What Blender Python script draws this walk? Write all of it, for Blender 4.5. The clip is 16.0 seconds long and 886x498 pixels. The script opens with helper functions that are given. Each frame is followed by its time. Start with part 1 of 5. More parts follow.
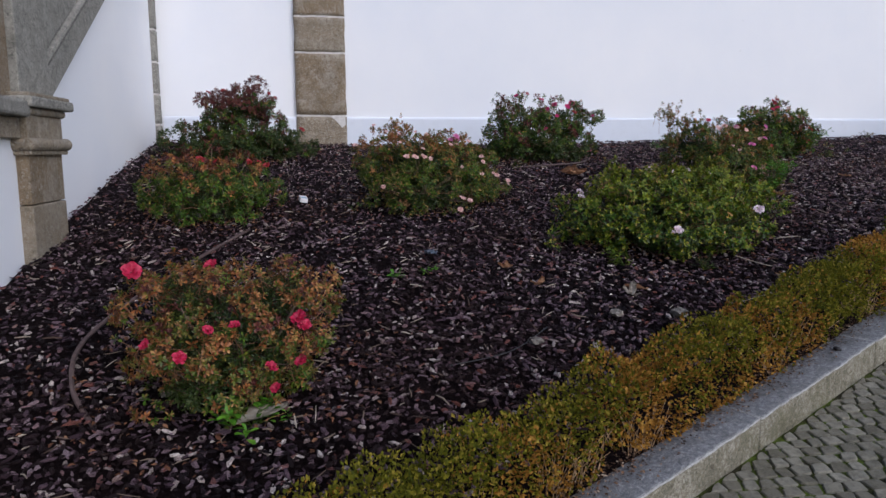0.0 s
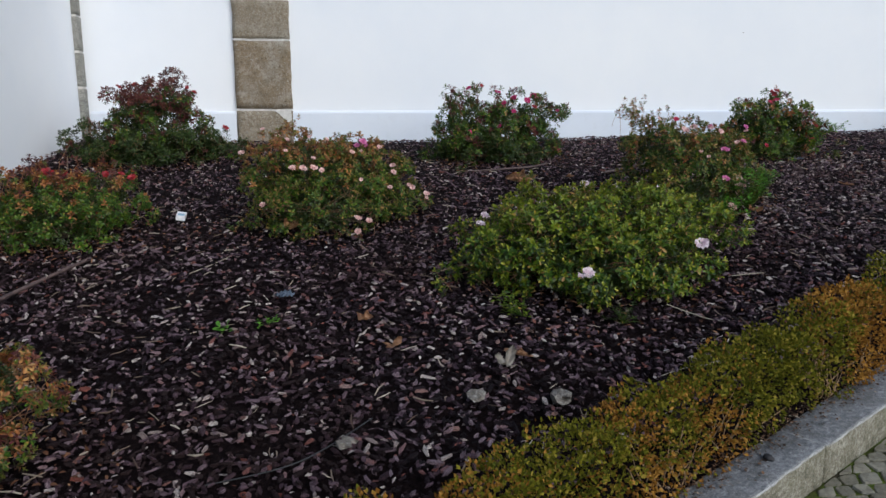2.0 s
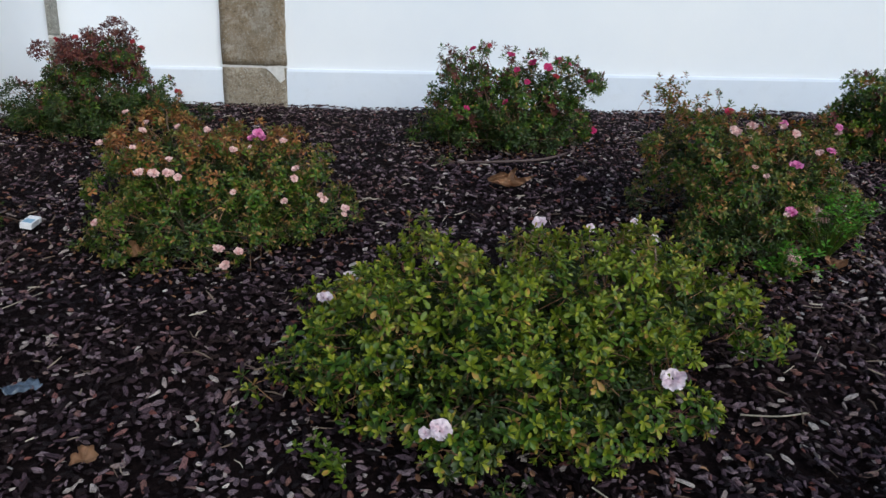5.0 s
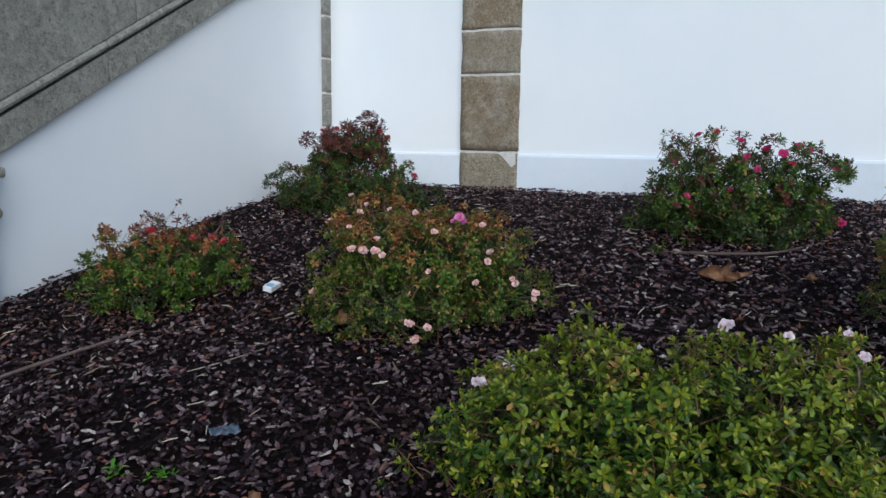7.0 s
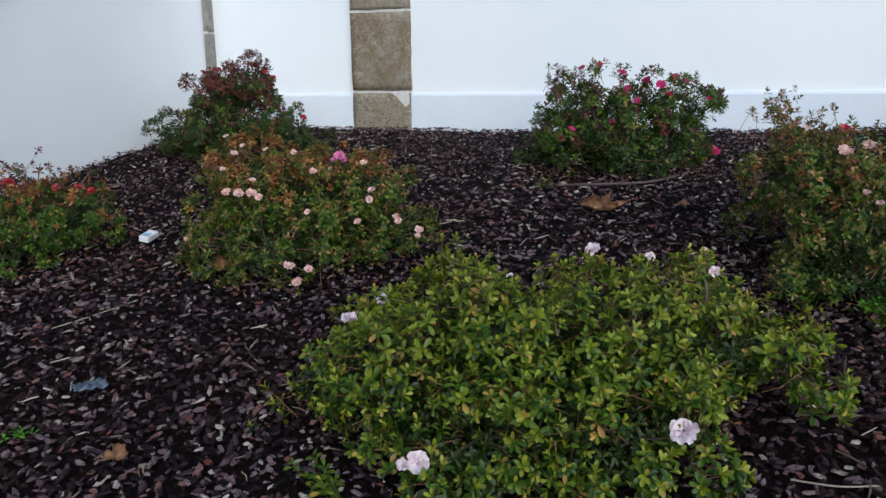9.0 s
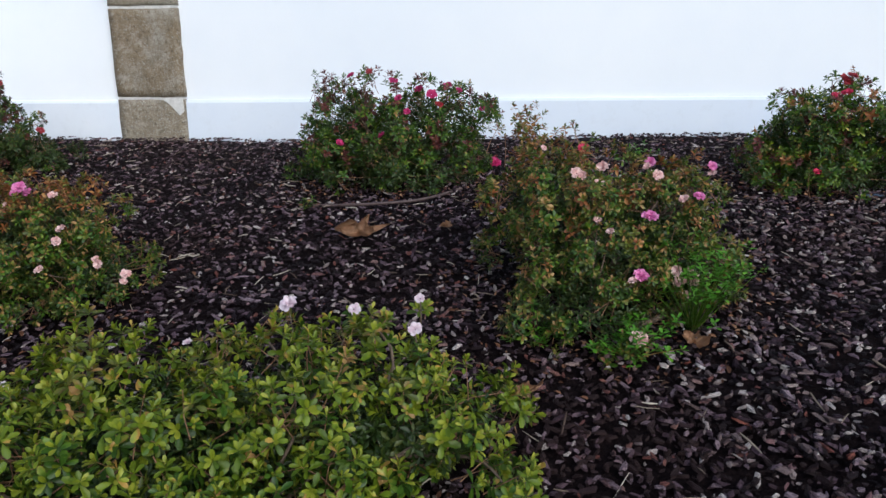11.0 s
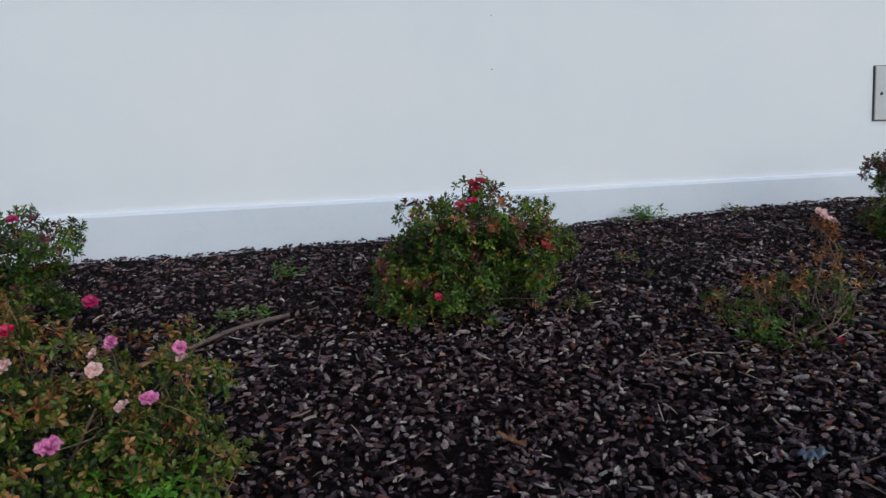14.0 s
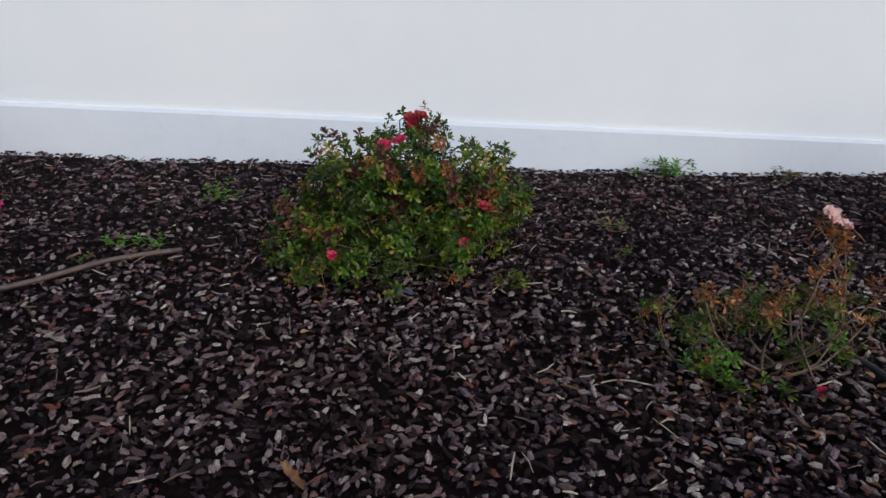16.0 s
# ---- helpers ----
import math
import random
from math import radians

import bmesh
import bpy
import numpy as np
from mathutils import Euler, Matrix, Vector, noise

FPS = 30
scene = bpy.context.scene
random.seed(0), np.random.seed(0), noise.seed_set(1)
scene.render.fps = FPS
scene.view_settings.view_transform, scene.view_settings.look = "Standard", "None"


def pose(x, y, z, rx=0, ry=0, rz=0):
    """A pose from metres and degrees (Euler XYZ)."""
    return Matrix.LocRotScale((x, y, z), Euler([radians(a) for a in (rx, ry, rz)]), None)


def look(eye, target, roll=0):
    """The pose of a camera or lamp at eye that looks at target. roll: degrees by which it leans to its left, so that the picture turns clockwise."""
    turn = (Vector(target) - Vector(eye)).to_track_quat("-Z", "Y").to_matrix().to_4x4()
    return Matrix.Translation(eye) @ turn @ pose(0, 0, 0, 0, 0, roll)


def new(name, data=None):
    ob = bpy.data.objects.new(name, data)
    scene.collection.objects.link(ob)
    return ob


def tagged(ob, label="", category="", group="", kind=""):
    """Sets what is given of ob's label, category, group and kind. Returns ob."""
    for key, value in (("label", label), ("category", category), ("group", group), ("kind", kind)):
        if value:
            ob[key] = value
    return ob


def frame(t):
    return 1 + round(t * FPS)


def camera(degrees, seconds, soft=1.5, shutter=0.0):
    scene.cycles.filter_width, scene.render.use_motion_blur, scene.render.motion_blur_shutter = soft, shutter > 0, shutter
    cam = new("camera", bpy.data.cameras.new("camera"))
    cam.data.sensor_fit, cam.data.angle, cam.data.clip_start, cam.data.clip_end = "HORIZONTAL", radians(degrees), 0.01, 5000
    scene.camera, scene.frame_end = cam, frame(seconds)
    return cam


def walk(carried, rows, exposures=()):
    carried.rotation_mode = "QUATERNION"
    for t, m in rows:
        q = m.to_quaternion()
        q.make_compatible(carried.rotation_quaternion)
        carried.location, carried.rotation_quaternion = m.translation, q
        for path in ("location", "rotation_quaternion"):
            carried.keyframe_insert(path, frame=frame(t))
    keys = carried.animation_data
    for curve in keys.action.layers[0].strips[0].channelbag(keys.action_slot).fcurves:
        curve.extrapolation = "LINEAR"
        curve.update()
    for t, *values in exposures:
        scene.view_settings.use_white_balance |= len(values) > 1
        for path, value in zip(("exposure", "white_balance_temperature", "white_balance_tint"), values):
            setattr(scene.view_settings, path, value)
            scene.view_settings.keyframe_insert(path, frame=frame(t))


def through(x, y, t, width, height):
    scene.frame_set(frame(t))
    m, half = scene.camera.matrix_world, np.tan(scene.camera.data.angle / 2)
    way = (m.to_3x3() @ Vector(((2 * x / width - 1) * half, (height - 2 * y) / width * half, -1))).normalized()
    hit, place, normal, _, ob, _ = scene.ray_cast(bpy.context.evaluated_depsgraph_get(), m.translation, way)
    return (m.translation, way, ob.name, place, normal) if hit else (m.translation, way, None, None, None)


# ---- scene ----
cam = camera(65.3, 16.0, soft=1.5)
PATH = [
    (0, (1.2, 0.566, 1.307), (1.508, 2.522, 1.022), -0.2),
    (0.5, (1.481, 0.728, 1.37), (1.824, 2.688, 1.173), 1.6),
    (1, (1.763, 0.979, 1.389), (2.195, 2.913, 1.122), 4.3),
    (1.5, (1.948, 1.204, 1.419), (2.332, 3.15, 1.163), 2.3),
    (2, (2.264, 1.371, 1.48), (2.467, 3.332, 1.145), -0.3),
    (2.5, (2.507, 1.626, 1.485), (2.834, 3.564, 1.115), -0.3),
    (3, (2.754, 1.903, 1.571), (3.273, 3.795, 1.181), -2.2),
    (3.5, (2.972, 2.121, 1.59), (3.364, 4.039, 1.184), -2.2),
    (4, (3.221, 2.29, 1.666), (3.535, 4.232, 1.301), -1.6),
    (4.5, (3.373, 2.657, 1.717), (3.539, 4.613, 1.331), 0.0),
    (5, (3.39, 2.844, 1.743), (3.261, 4.775, 1.24), 1.1),
    (5.2, (3.458, 2.851, 1.751), (3.052, 4.739, 1.228), -0.7),
    (7.3, (3.69, 2.913, 1.79), (2.855, 4.708, 1.509), 0.9),
    (7.5, (3.694, 2.914, 1.784), (2.874, 4.715, 1.497), 1.3),
    (8, (3.747, 2.93, 1.776), (2.966, 4.744, 1.457), 0.8),
    (8.5, (3.786, 2.926, 1.769), (3.1, 4.772, 1.42), 1.4),
    (9, (3.835, 3.0, 1.737), (3.239, 4.856, 1.292), -0.4),
    (9.5, (3.921, 3.164, 1.735), (3.622, 5.072, 1.214), 0.4),
    (9.7, (3.941, 3.244, 1.747), (3.736, 5.18, 1.286), 0.4),
    (11.8, (4.628, 3.849, 1.843), (4.448, 5.789, 1.39), -1.1),
    (12, (4.712, 3.952, 1.856), (4.719, 5.902, 1.413), 1.0),
    (12.5, (4.869, 4.101, 1.911), (5.17, 6.042, 1.533), -0.8),
    (13, (5.024, 4.228, 1.891), (5.378, 6.157, 1.5), -1.2),
    (13.5, (5.319, 4.331, 1.964), (5.597, 6.291, 1.676), -1.7),
    (14, (5.521, 4.414, 1.989), (5.832, 6.372, 1.732), -2.7),
    (14.5, (5.764, 4.646, 2.057), (6.206, 6.585, 1.843), -0.5),
    (15, (5.958, 4.766, 2.081), (6.469, 6.681, 1.815), -2.2),
    (15.5, (6.202, 4.907, 2.057), (6.37, 6.846, 1.599), 4.2),
    (16, (6.395, 5.007, 2.086), (6.428, 6.939, 1.568), 2.6),
]
EXPOSURES = [(0.0, 0.04, 5920, 15), (1.0, 0.06, 5960, 9), (3.0, 0.24, 5990, 6), (3.5, 0.24, 5950, 5), (4.0, 0.16, 5930, 5), (5.0, 0.16, 5880, 4), (7.5, 0.06, 5680, 3), (8.5, 0.06, 5740, 3), (9.0, 0.18, 5800, 4), (9.5, 0.58, 5950, 8), (12.0, 0.14, 5790, 5), (13.5, -0.14, 5900, 5), (14.0, -0.24, 5930, 5), (15.0, -0.38, 6120, 8), (15.5, -0.32, 6150, 7), (16.0, -0.06, 6190, 9)]
walk(cam, [(t, look(eye, target, roll)) for t, eye, target, roll in PATH], EXPOSURES)

# ---- light: overcast sky, wide weak sun from behind the walker ----
SUN_UP, SUN_TURN = 34.0, 148.0
world = bpy.data.worlds.new("sky")
scene.world = world
world.use_nodes = True
wt = world.node_tree
sky = wt.nodes.new("ShaderNodeTexSky")
sky.sky_type, sky.sun_disc = "NISHITA", False
sky.sun_elevation, sky.sun_rotation = radians(SUN_UP), radians(SUN_TURN)
sky.air_density, sky.dust_density, sky.ozone_density = 1.0, 2.0, 1.0
wt.nodes["Background"].inputs["Strength"].default_value = 0.11
wt.links.new(sky.outputs["Color"], wt.nodes["Background"].inputs["Color"])
sun_data = bpy.data.lights.new("sun", "SUN")
sun_data.energy, sun_data.angle, sun_data.color = 1.68, radians(70), (1.0, 0.98, 0.96)
sun = new("sun", sun_data)
sun.matrix_world = look((math.sin(radians(SUN_TURN)) * 30, math.cos(radians(SUN_TURN)) * 30, 30 * math.tan(radians(SUN_UP))), (0, 0, 0))


# ---- materials ----
class Nodes:
    """A small node builder for one material."""

    def __init__(self, name):
        self.m = bpy.data.materials.new(name)
        self.m.use_nodes = True
        self.t = self.m.node_tree
        self.p = self.t.nodes["Principled BSDF"]
        self.at = self.t.nodes.new("ShaderNodeTexCoord").outputs["Object"]

    def link(self, a, b):
        self.t.links.new(a, b)

    def noise(self, scale, detail=5.0, rough=0.6, at=None, stretch=None):
        n = self.t.nodes.new("ShaderNodeTexNoise")
        n.inputs["Scale"].default_value, n.inputs["Detail"].default_value, n.inputs["Roughness"].default_value = scale, detail, rough
        src = at or self.at
        if stretch:
            mp = self.t.nodes.new("ShaderNodeMapping")
            mp.inputs["Scale"].default_value = stretch
            self.link(src, mp.inputs["Vector"])
            src = mp.outputs["Vector"]
        self.link(src, n.inputs["Vector"])
        return n.outputs["Fac"]

    def ramp(self, fac, stops, step=False):
        r = self.t.nodes.new("ShaderNodeValToRGB")
        if step:
            r.color_ramp.interpolation = "CONSTANT"
        el = r.color_ramp.elements
        while len(el) < len(stops):
            el.new(0.5)
        for e, (pos, col) in zip(el, stops):
            e.position = pos
            e.color = (*col, 1) if not isinstance(col, float) else (col, col, col, 1)
        self.link(fac, r.inputs["Fac"])
        return r.outputs["Color"]

    def mix(self, fac, a, b, how="MIX"):
        n = self.t.nodes.new("ShaderNodeMix")
        n.data_type, n.blend_type = "RGBA", how
        for sock, v in ((n.inputs[0], fac), (n.inputs[6], a), (n.inputs[7], b)):
            if isinstance(v, (int, float)):
                sock.default_value = v
            elif isinstance(v, tuple):
                sock.default_value = (*v, 1)
            else:
                self.link(v, sock)
        return n.outputs[2]

    def attribute(self, name):
        a = self.t.nodes.new("ShaderNodeAttribute")
        a.attribute_name = name
        return a.outputs["Vector"]

    def island(self):
        return self.t.nodes.new("ShaderNodeNewGeometry").outputs["Random Per Island"]

    def each(self):
        return self.t.nodes.new("ShaderNodeObjectInfo").outputs["Random"]

    def upright(self):
        """How far the surface faces up."""
        sep = self.t.nodes.new("ShaderNodeSeparateXYZ")
        self.link(self.t.nodes.new("ShaderNodeNewGeometry").outputs["True Normal"], sep.inputs[0])
        return sep.outputs["Z"]

    def bump(self, height, strength, dist):
        b = self.t.nodes.new("ShaderNodeBump")
        b.inputs["Strength"].default_value, b.inputs["Distance"].default_value = strength, dist
        self.link(height, b.inputs["Height"])
        self.link(b.outputs["Normal"], self.p.inputs["Normal"])

    def done(self, color, rough=0.7, metal=0.0, spec=0.5, through=0.0):
        if isinstance(color, tuple):
            self.p.inputs["Base Color"].default_value = (*color, 1)
        else:
            self.link(color, self.p.inputs["Base Color"])
        if isinstance(rough, float):
            self.p.inputs["Roughness"].default_value = rough
        else:
            self.link(rough, self.p.inputs["Roughness"])
        self.p.inputs["Metallic"].default_value = metal
        self.p.inputs["Specular IOR Level"].default_value = spec
        if through:
            tr, mx = self.t.nodes.new("ShaderNodeBsdfTranslucent"), self.t.nodes.new("ShaderNodeMixShader")
            if isinstance(color, tuple):
                tr.inputs["Color"].default_value = (*color, 1)
            else:
                self.link(color, tr.inputs["Color"])
            mx.inputs["Fac"].default_value = through
            self.link(self.p.outputs["BSDF"], mx.inputs[1])
            self.link(tr.outputs["BSDF"], mx.inputs[2])
            self.link(mx.outputs["Shader"], self.t.nodes["Material Output"].inputs["Surface"])
        return self.m


def plaster_material():
    n = Nodes("white_plaster")
    big, fine, streak = n.noise(0.5, 4), n.noise(60, 4), n.noise(1.0, 6, 0.7, stretch=(5, 5, 0.5))
    col = n.ramp(big, [(0.3, (0.76, 0.79, 0.84)), (0.7, (0.84, 0.85, 0.87))])
    col = n.mix(n.ramp(streak, [(0.62, 0.0), (0.85, 0.12)]), col, (0.62, 0.64, 0.66))
    n.bump(n.mix(0.35, n.noise(6, 3), fine), 0.25, 0.006)
    return n.done(col, 0.85, spec=0.25)


def plinth_material():
    """The plaster of the wall's base, bluer and a little darker, mottled grey."""
    n = Nodes("plinth_plaster")
    col = n.ramp(n.noise(0.7, 4), [(0.3, (0.68, 0.73, 0.81)), (0.7, (0.76, 0.79, 0.84))])
    col = n.mix(n.ramp(n.noise(9, 6, 0.75), [(0.52, 0.0), (0.75, 0.25)]), col, (0.56, 0.58, 0.60))
    n.bump(n.mix(0.35, n.noise(6, 3), n.noise(60, 4)), 0.25, 0.006)
    return n.done(col, 0.85, spec=0.25)


def granite_material(name, dark, light, lichen=0.3, tone=0.12, stain=0.46):
    n = Nodes(name)
    big, mid, grain = n.noise(2.2, 5), n.noise(14, 6, 0.7), n.noise(240, 2)
    col = n.ramp(mid, [(0.3, dark), (0.68, light)])
    col = n.mix(n.ramp(grain, [(0.36, 0.55), (0.55, 0.0)]), col, tuple(c * 0.45 for c in dark))
    col = n.mix(n.ramp(grain, [(0.58, 0.0), (0.72, 0.5)]), col, tuple(min(1, c * 1.6) for c in light))
    col = n.mix(n.ramp(big, [(0.5, 0.0), (0.72, lichen)]), col, (0.42, 0.42, 0.38))
    col = n.mix(n.ramp(n.noise(7, 9, 0.82), [(0.52, 0.0), (0.66, lichen)]), col, (0.52, 0.50, 0.45))
    col = n.mix(n.ramp(n.noise(28, 7, 0.85), [(0.38, 0.9), (0.46, 0.0)]), col, tuple(c * 0.3 for c in dark))
    col = n.mix(n.ramp(n.noise(60, 5, 0.8), [(0.54, 0.0), (0.61, 0.8)]), col, (0.47, 0.45, 0.40))
    col = n.mix(n.ramp(n.noise(5, 6, 0.75), [(stain - 0.16, 0.75), (stain, 0.0)]), col, tuple(c * 0.5 for c in dark))
    col = n.mix(n.ramp(n.each(), [(0.0, 0.0), (1.0, tone * 4)]), col, tuple(c * 0.6 for c in light))
    n.bump(n.mix(0.5, mid, n.noise(45, 5, 0.8)), 0.9, 0.02)
    return n.done(col, n.ramp(mid, [(0.2, 0.7), (0.8, 0.95)]), spec=0.3)


def kerb_material():
    """Blue grey granite, algae on the upright face, the arris worn pale."""
    n = Nodes("kerb_granite")
    up = n.upright()
    big, mid, grain = n.noise(2.5, 5), n.noise(16, 6, 0.75), n.noise(220, 3)
    top = n.ramp(n.noise(48, 5, 0.7), [(0.32, (0.135, 0.142, 0.152)), (0.50, (0.210, 0.217, 0.228)), (0.66, (0.34, 0.345, 0.355))])
    top = n.mix(n.ramp(n.noise(7, 5, 0.7), [(0.36, 0.55), (0.50, 0.0)]), top, (0.110, 0.108, 0.104))
    face = n.ramp(n.mix(0.55, n.noise(9, 6, 0.75), n.noise(55, 5, 0.75)), [(0.36, (0.085, 0.076, 0.048)), (0.50, (0.225, 0.208, 0.150)), (0.62, (0.430, 0.410, 0.340))])
    face = n.mix(n.ramp(big, [(0.50, 0.0), (0.66, 0.55)]), face, (0.120, 0.112, 0.050))
    arris = n.ramp(mid, [(0.30, (0.30, 0.30, 0.295)), (0.60, (0.52, 0.52, 0.51))])
    col = n.mix(n.ramp(up, [(0.12, 0.0), (0.35, 1.0)]), face, arris)
    col = n.mix(n.ramp(up, [(0.78, 0.0), (0.95, 1.0)]), col, top)
    col = n.mix(n.ramp(grain, [(0.36, 0.5), (0.54, 0.0)]), col, (0.05, 0.05, 0.048))
    col = n.mix(n.ramp(grain, [(0.60, 0.0), (0.74, 0.35)]), col, (0.42, 0.42, 0.41))
    n.bump(n.mix(0.35, n.noise(48, 5, 0.7), mid), 1.0, 0.018)
    return n.done(col, n.ramp(mid, [(0.2, 0.7), (0.8, 0.95)]), spec=0.3)


def chip_material():
    n = Nodes("bark_chips")
    r = n.island()
    col = n.ramp(r, [(0.0, (0.0045, 0.0023, 0.0034)), (0.42, (0.0095, 0.0050, 0.0072)), (0.55, (0.038, 0.0210, 0.0300)),
                     (0.70, (0.110, 0.071, 0.090)), (0.84, (0.245, 0.182, 0.205)), (0.915, (0.165, 0.048, 0.032)), (0.945, (0.30, 0.235, 0.220)), (1.0, (0.60, 0.53, 0.49))])
    grain = n.noise(85, 4, 0.7, n.attribute("fibre"))
    col = n.mix(n.ramp(grain, [(0.40, 0.78), (0.52, 0.0)]), col, (0.007, 0.0045, 0.0052))
    col = n.mix(n.ramp(n.noise(0.9, 3), [(0.45, 0.0), (0.75, 0.35)]), col, (0.060, 0.030, 0.024))
    n.bump(grain, 0.7, 0.005)
    return n.done(col, n.ramp(r, [(0.0, 0.6), (1.0, 0.8)]), spec=0.16)


def pale_chip_material():
    n = Nodes("sheen_bark_chips")
    # pale tones carry the sky's sheen on damp bark
    col = n.ramp(n.island(), [(0.0, (0.060, 0.032, 0.030)), (0.5, (0.158, 0.110, 0.106)), (0.85, (0.30, 0.235, 0.215)), (1.0, (0.52, 0.45, 0.41))])
    grain = n.noise(85, 4, 0.7, n.attribute("fibre"))
    col = n.mix(n.ramp(grain, [(0.38, 0.75), (0.56, 0.0)]), col, (0.02, 0.013, 0.014))
    n.bump(grain, 0.7, 0.005)
    return n.done(col, 0.75, spec=0.2)


def soil_material():
    n = Nodes("wet_bark_soil")
    col = n.ramp(n.noise(45, 6, 0.7), [(0.35, (0.005, 0.0032, 0.0036)), (0.6, (0.015, 0.0095, 0.0100)), (0.75, (0.035, 0.023, 0.023))])
    n.bump(n.noise(70, 5), 0.9, 0.03)
    return n.done(col, 0.95, spec=0.05)


def leaf_material(name, stops, through=0.20, rough=0.40, spec=0.34):
    n = Nodes(name)
    patch = n.ramp(n.noise(16, 2), [(0.32, 0.0), (0.68, 1.0)])
    col = n.ramp(n.ramp(n.mix(0.45, n.island(), patch), [(0.16, 0.0), (0.84, 1.0)]), stops)
    col = n.mix(n.ramp(n.noise(9, 2), [(0.35, 0.22), (0.65, 0.0)]), col, tuple(c * 0.5 for c in stops[0][1]))
    n.bump(n.noise(220, 2), 0.15, 0.002)
    return n.done(col, rough, spec=spec, through=through)


def plain_material(name, a, b, scale=20.0, rough=0.6, metal=0.0, through=0.0, bump=0.2):
    n = Nodes(name)
    col = n.ramp(n.noise(scale, 4), [(0.35, a), (0.65, b)])
    n.bump(n.noise(scale * 6, 3), bump, 0.003)
    return n.done(col, rough, metal, through=through)


def sett_material():
    n = Nodes("granite_sett")
    r, mid, grain = n.each(), n.noise(30, 5, 0.7), n.noise(260, 2)
    col = n.ramp(r, [(0.0, (0.150, 0.138, 0.098)), (0.5, (0.225, 0.210, 0.158)), (1.0, (0.320, 0.302, 0.238))])
    col = n.mix(n.ramp(mid, [(0.36, 0.55), (0.58, 0.0)]), col, (0.075, 0.066, 0.044))
    col = n.mix(n.ramp(grain, [(0.55, 0.0), (0.75, 0.4)]), col, (0.26, 0.25, 0.235))
    n.bump(n.mix(0.4, mid, grain), 1.0, 0.014)
    return n.done(col, 0.7, spec=0.35)


def joint_material():
    n = Nodes("mossy_joint_sand")
    col = n.ramp(n.noise(6.5, 5), [(0.36, (0.045, 0.038, 0.022)), (0.46, (0.058, 0.062, 0.016)), (0.56, (0.105, 0.150, 0.016))])
    col = n.mix(n.ramp(n.noise(120, 4), [(0.4, 0.5), (0.6, 0.0)]), col, (0.02, 0.02, 0.012))
    n.bump(n.noise(150, 4), 0.9, 0.01)
    return n.done(col, 0.95, spec=0.2)


PLASTER, PLINTH = plaster_material(), plinth_material()
GRANITE = granite_material("weathered_granite", (0.215, 0.175, 0.125), (0.345, 0.285, 0.205), 0.5)
GRANITE_GREY = granite_material("grey_granite", (0.185, 0.182, 0.162), (0.35, 0.342, 0.305), 0.40, 0.10, 0.45)
GRANITE_BROWN = granite_material("brown_granite", (0.185, 0.135, 0.082), (0.295, 0.225, 0.145), 0.65)
KERB_STONE = kerb_material()
MORTAR = plain_material("lime_mortar", (0.50, 0.48, 0.45), (0.66, 0.64, 0.61), 25, 0.9, bump=0.6)
CHIPS, PALE_CHIPS, SOIL = chip_material(), pale_chip_material(), soil_material()
SETT, JOINT = sett_material(), joint_material()


def street_material():
    """The same small setts, where the street runs off."""
    n = Nodes("distant_setts")
    v = n.t.nodes.new("ShaderNodeTexVoronoi")
    v.voronoi_dimensions, v.feature = "2D", "DISTANCE_TO_EDGE"
    v.inputs["Scale"].default_value, v.inputs["Randomness"].default_value = 12.5, 0.45
    n.link(n.at, v.inputs["Vector"])
    stone = n.ramp(n.noise(11, 4, 0.7), [(0.32, (0.140, 0.128, 0.092)), (0.68, (0.290, 0.272, 0.212))])
    col = n.mix(n.ramp(v.outputs["Distance"], [(0.04, 0.0), (0.12, 1.0)]), (0.040, 0.038, 0.016), stone)
    n.bump(v.outputs["Distance"], 0.5, 0.02)
    return n.done(col, 0.75, spec=0.3)


STREET = street_material()
BARK = plain_material("twig_bark", (0.085, 0.055, 0.038), (0.19, 0.135, 0.095), 40, 0.85, bump=0.6)
BARK_RED = plain_material("dry_twig_bark", (0.16, 0.075, 0.04), (0.30, 0.17, 0.09), 40, 0.85, bump=0.5)
TAN_STEM = plain_material("tan_stems", (0.22, 0.135, 0.070), (0.46, 0.31, 0.18), 40, 0.85, bump=0.5)
HOSE = plain_material("brown_hose", (0.060, 0.037, 0.034), (0.115, 0.076, 0.068), 30, 0.55)
BLACK_HOSE = plain_material("black_hose", (0.012, 0.012, 0.014), (0.03, 0.03, 0.032), 30, 0.5)
GREEN = leaf_material("green_leaves", [(0.0, (0.022, 0.050, 0.006)), (0.5, (0.050, 0.110, 0.008)), (0.86, (0.122, 0.190, 0.016)), (0.96, (0.25, 0.25, 0.035)), (0.985, (0.31, 0.17, 0.045)), (1.0, (0.38, 0.22, 0.07))])
BRIGHT = leaf_material("bright_leaves", [(0.0, (0.056, 0.095, 0.008)), (0.5, (0.118, 0.172, 0.010)), (0.85, (0.185, 0.245, 0.015)), (0.97, (0.33, 0.33, 0.035)), (1.0, (0.44, 0.26, 0.06))])
FRESH = leaf_material("fresh_weed_leaves", [(0.0, (0.050, 0.150, 0.010)), (0.6, (0.095, 0.260, 0.016)), (1.0, (0.160, 0.350, 0.030))])
LIME = leaf_material("young_lime_leaves", [(0.0, (0.12, 0.165, 0.010)), (0.5, (0.21, 0.245, 0.014)), (0.9, (0.33, 0.34, 0.04)), (1.0, (0.44, 0.28, 0.06))])
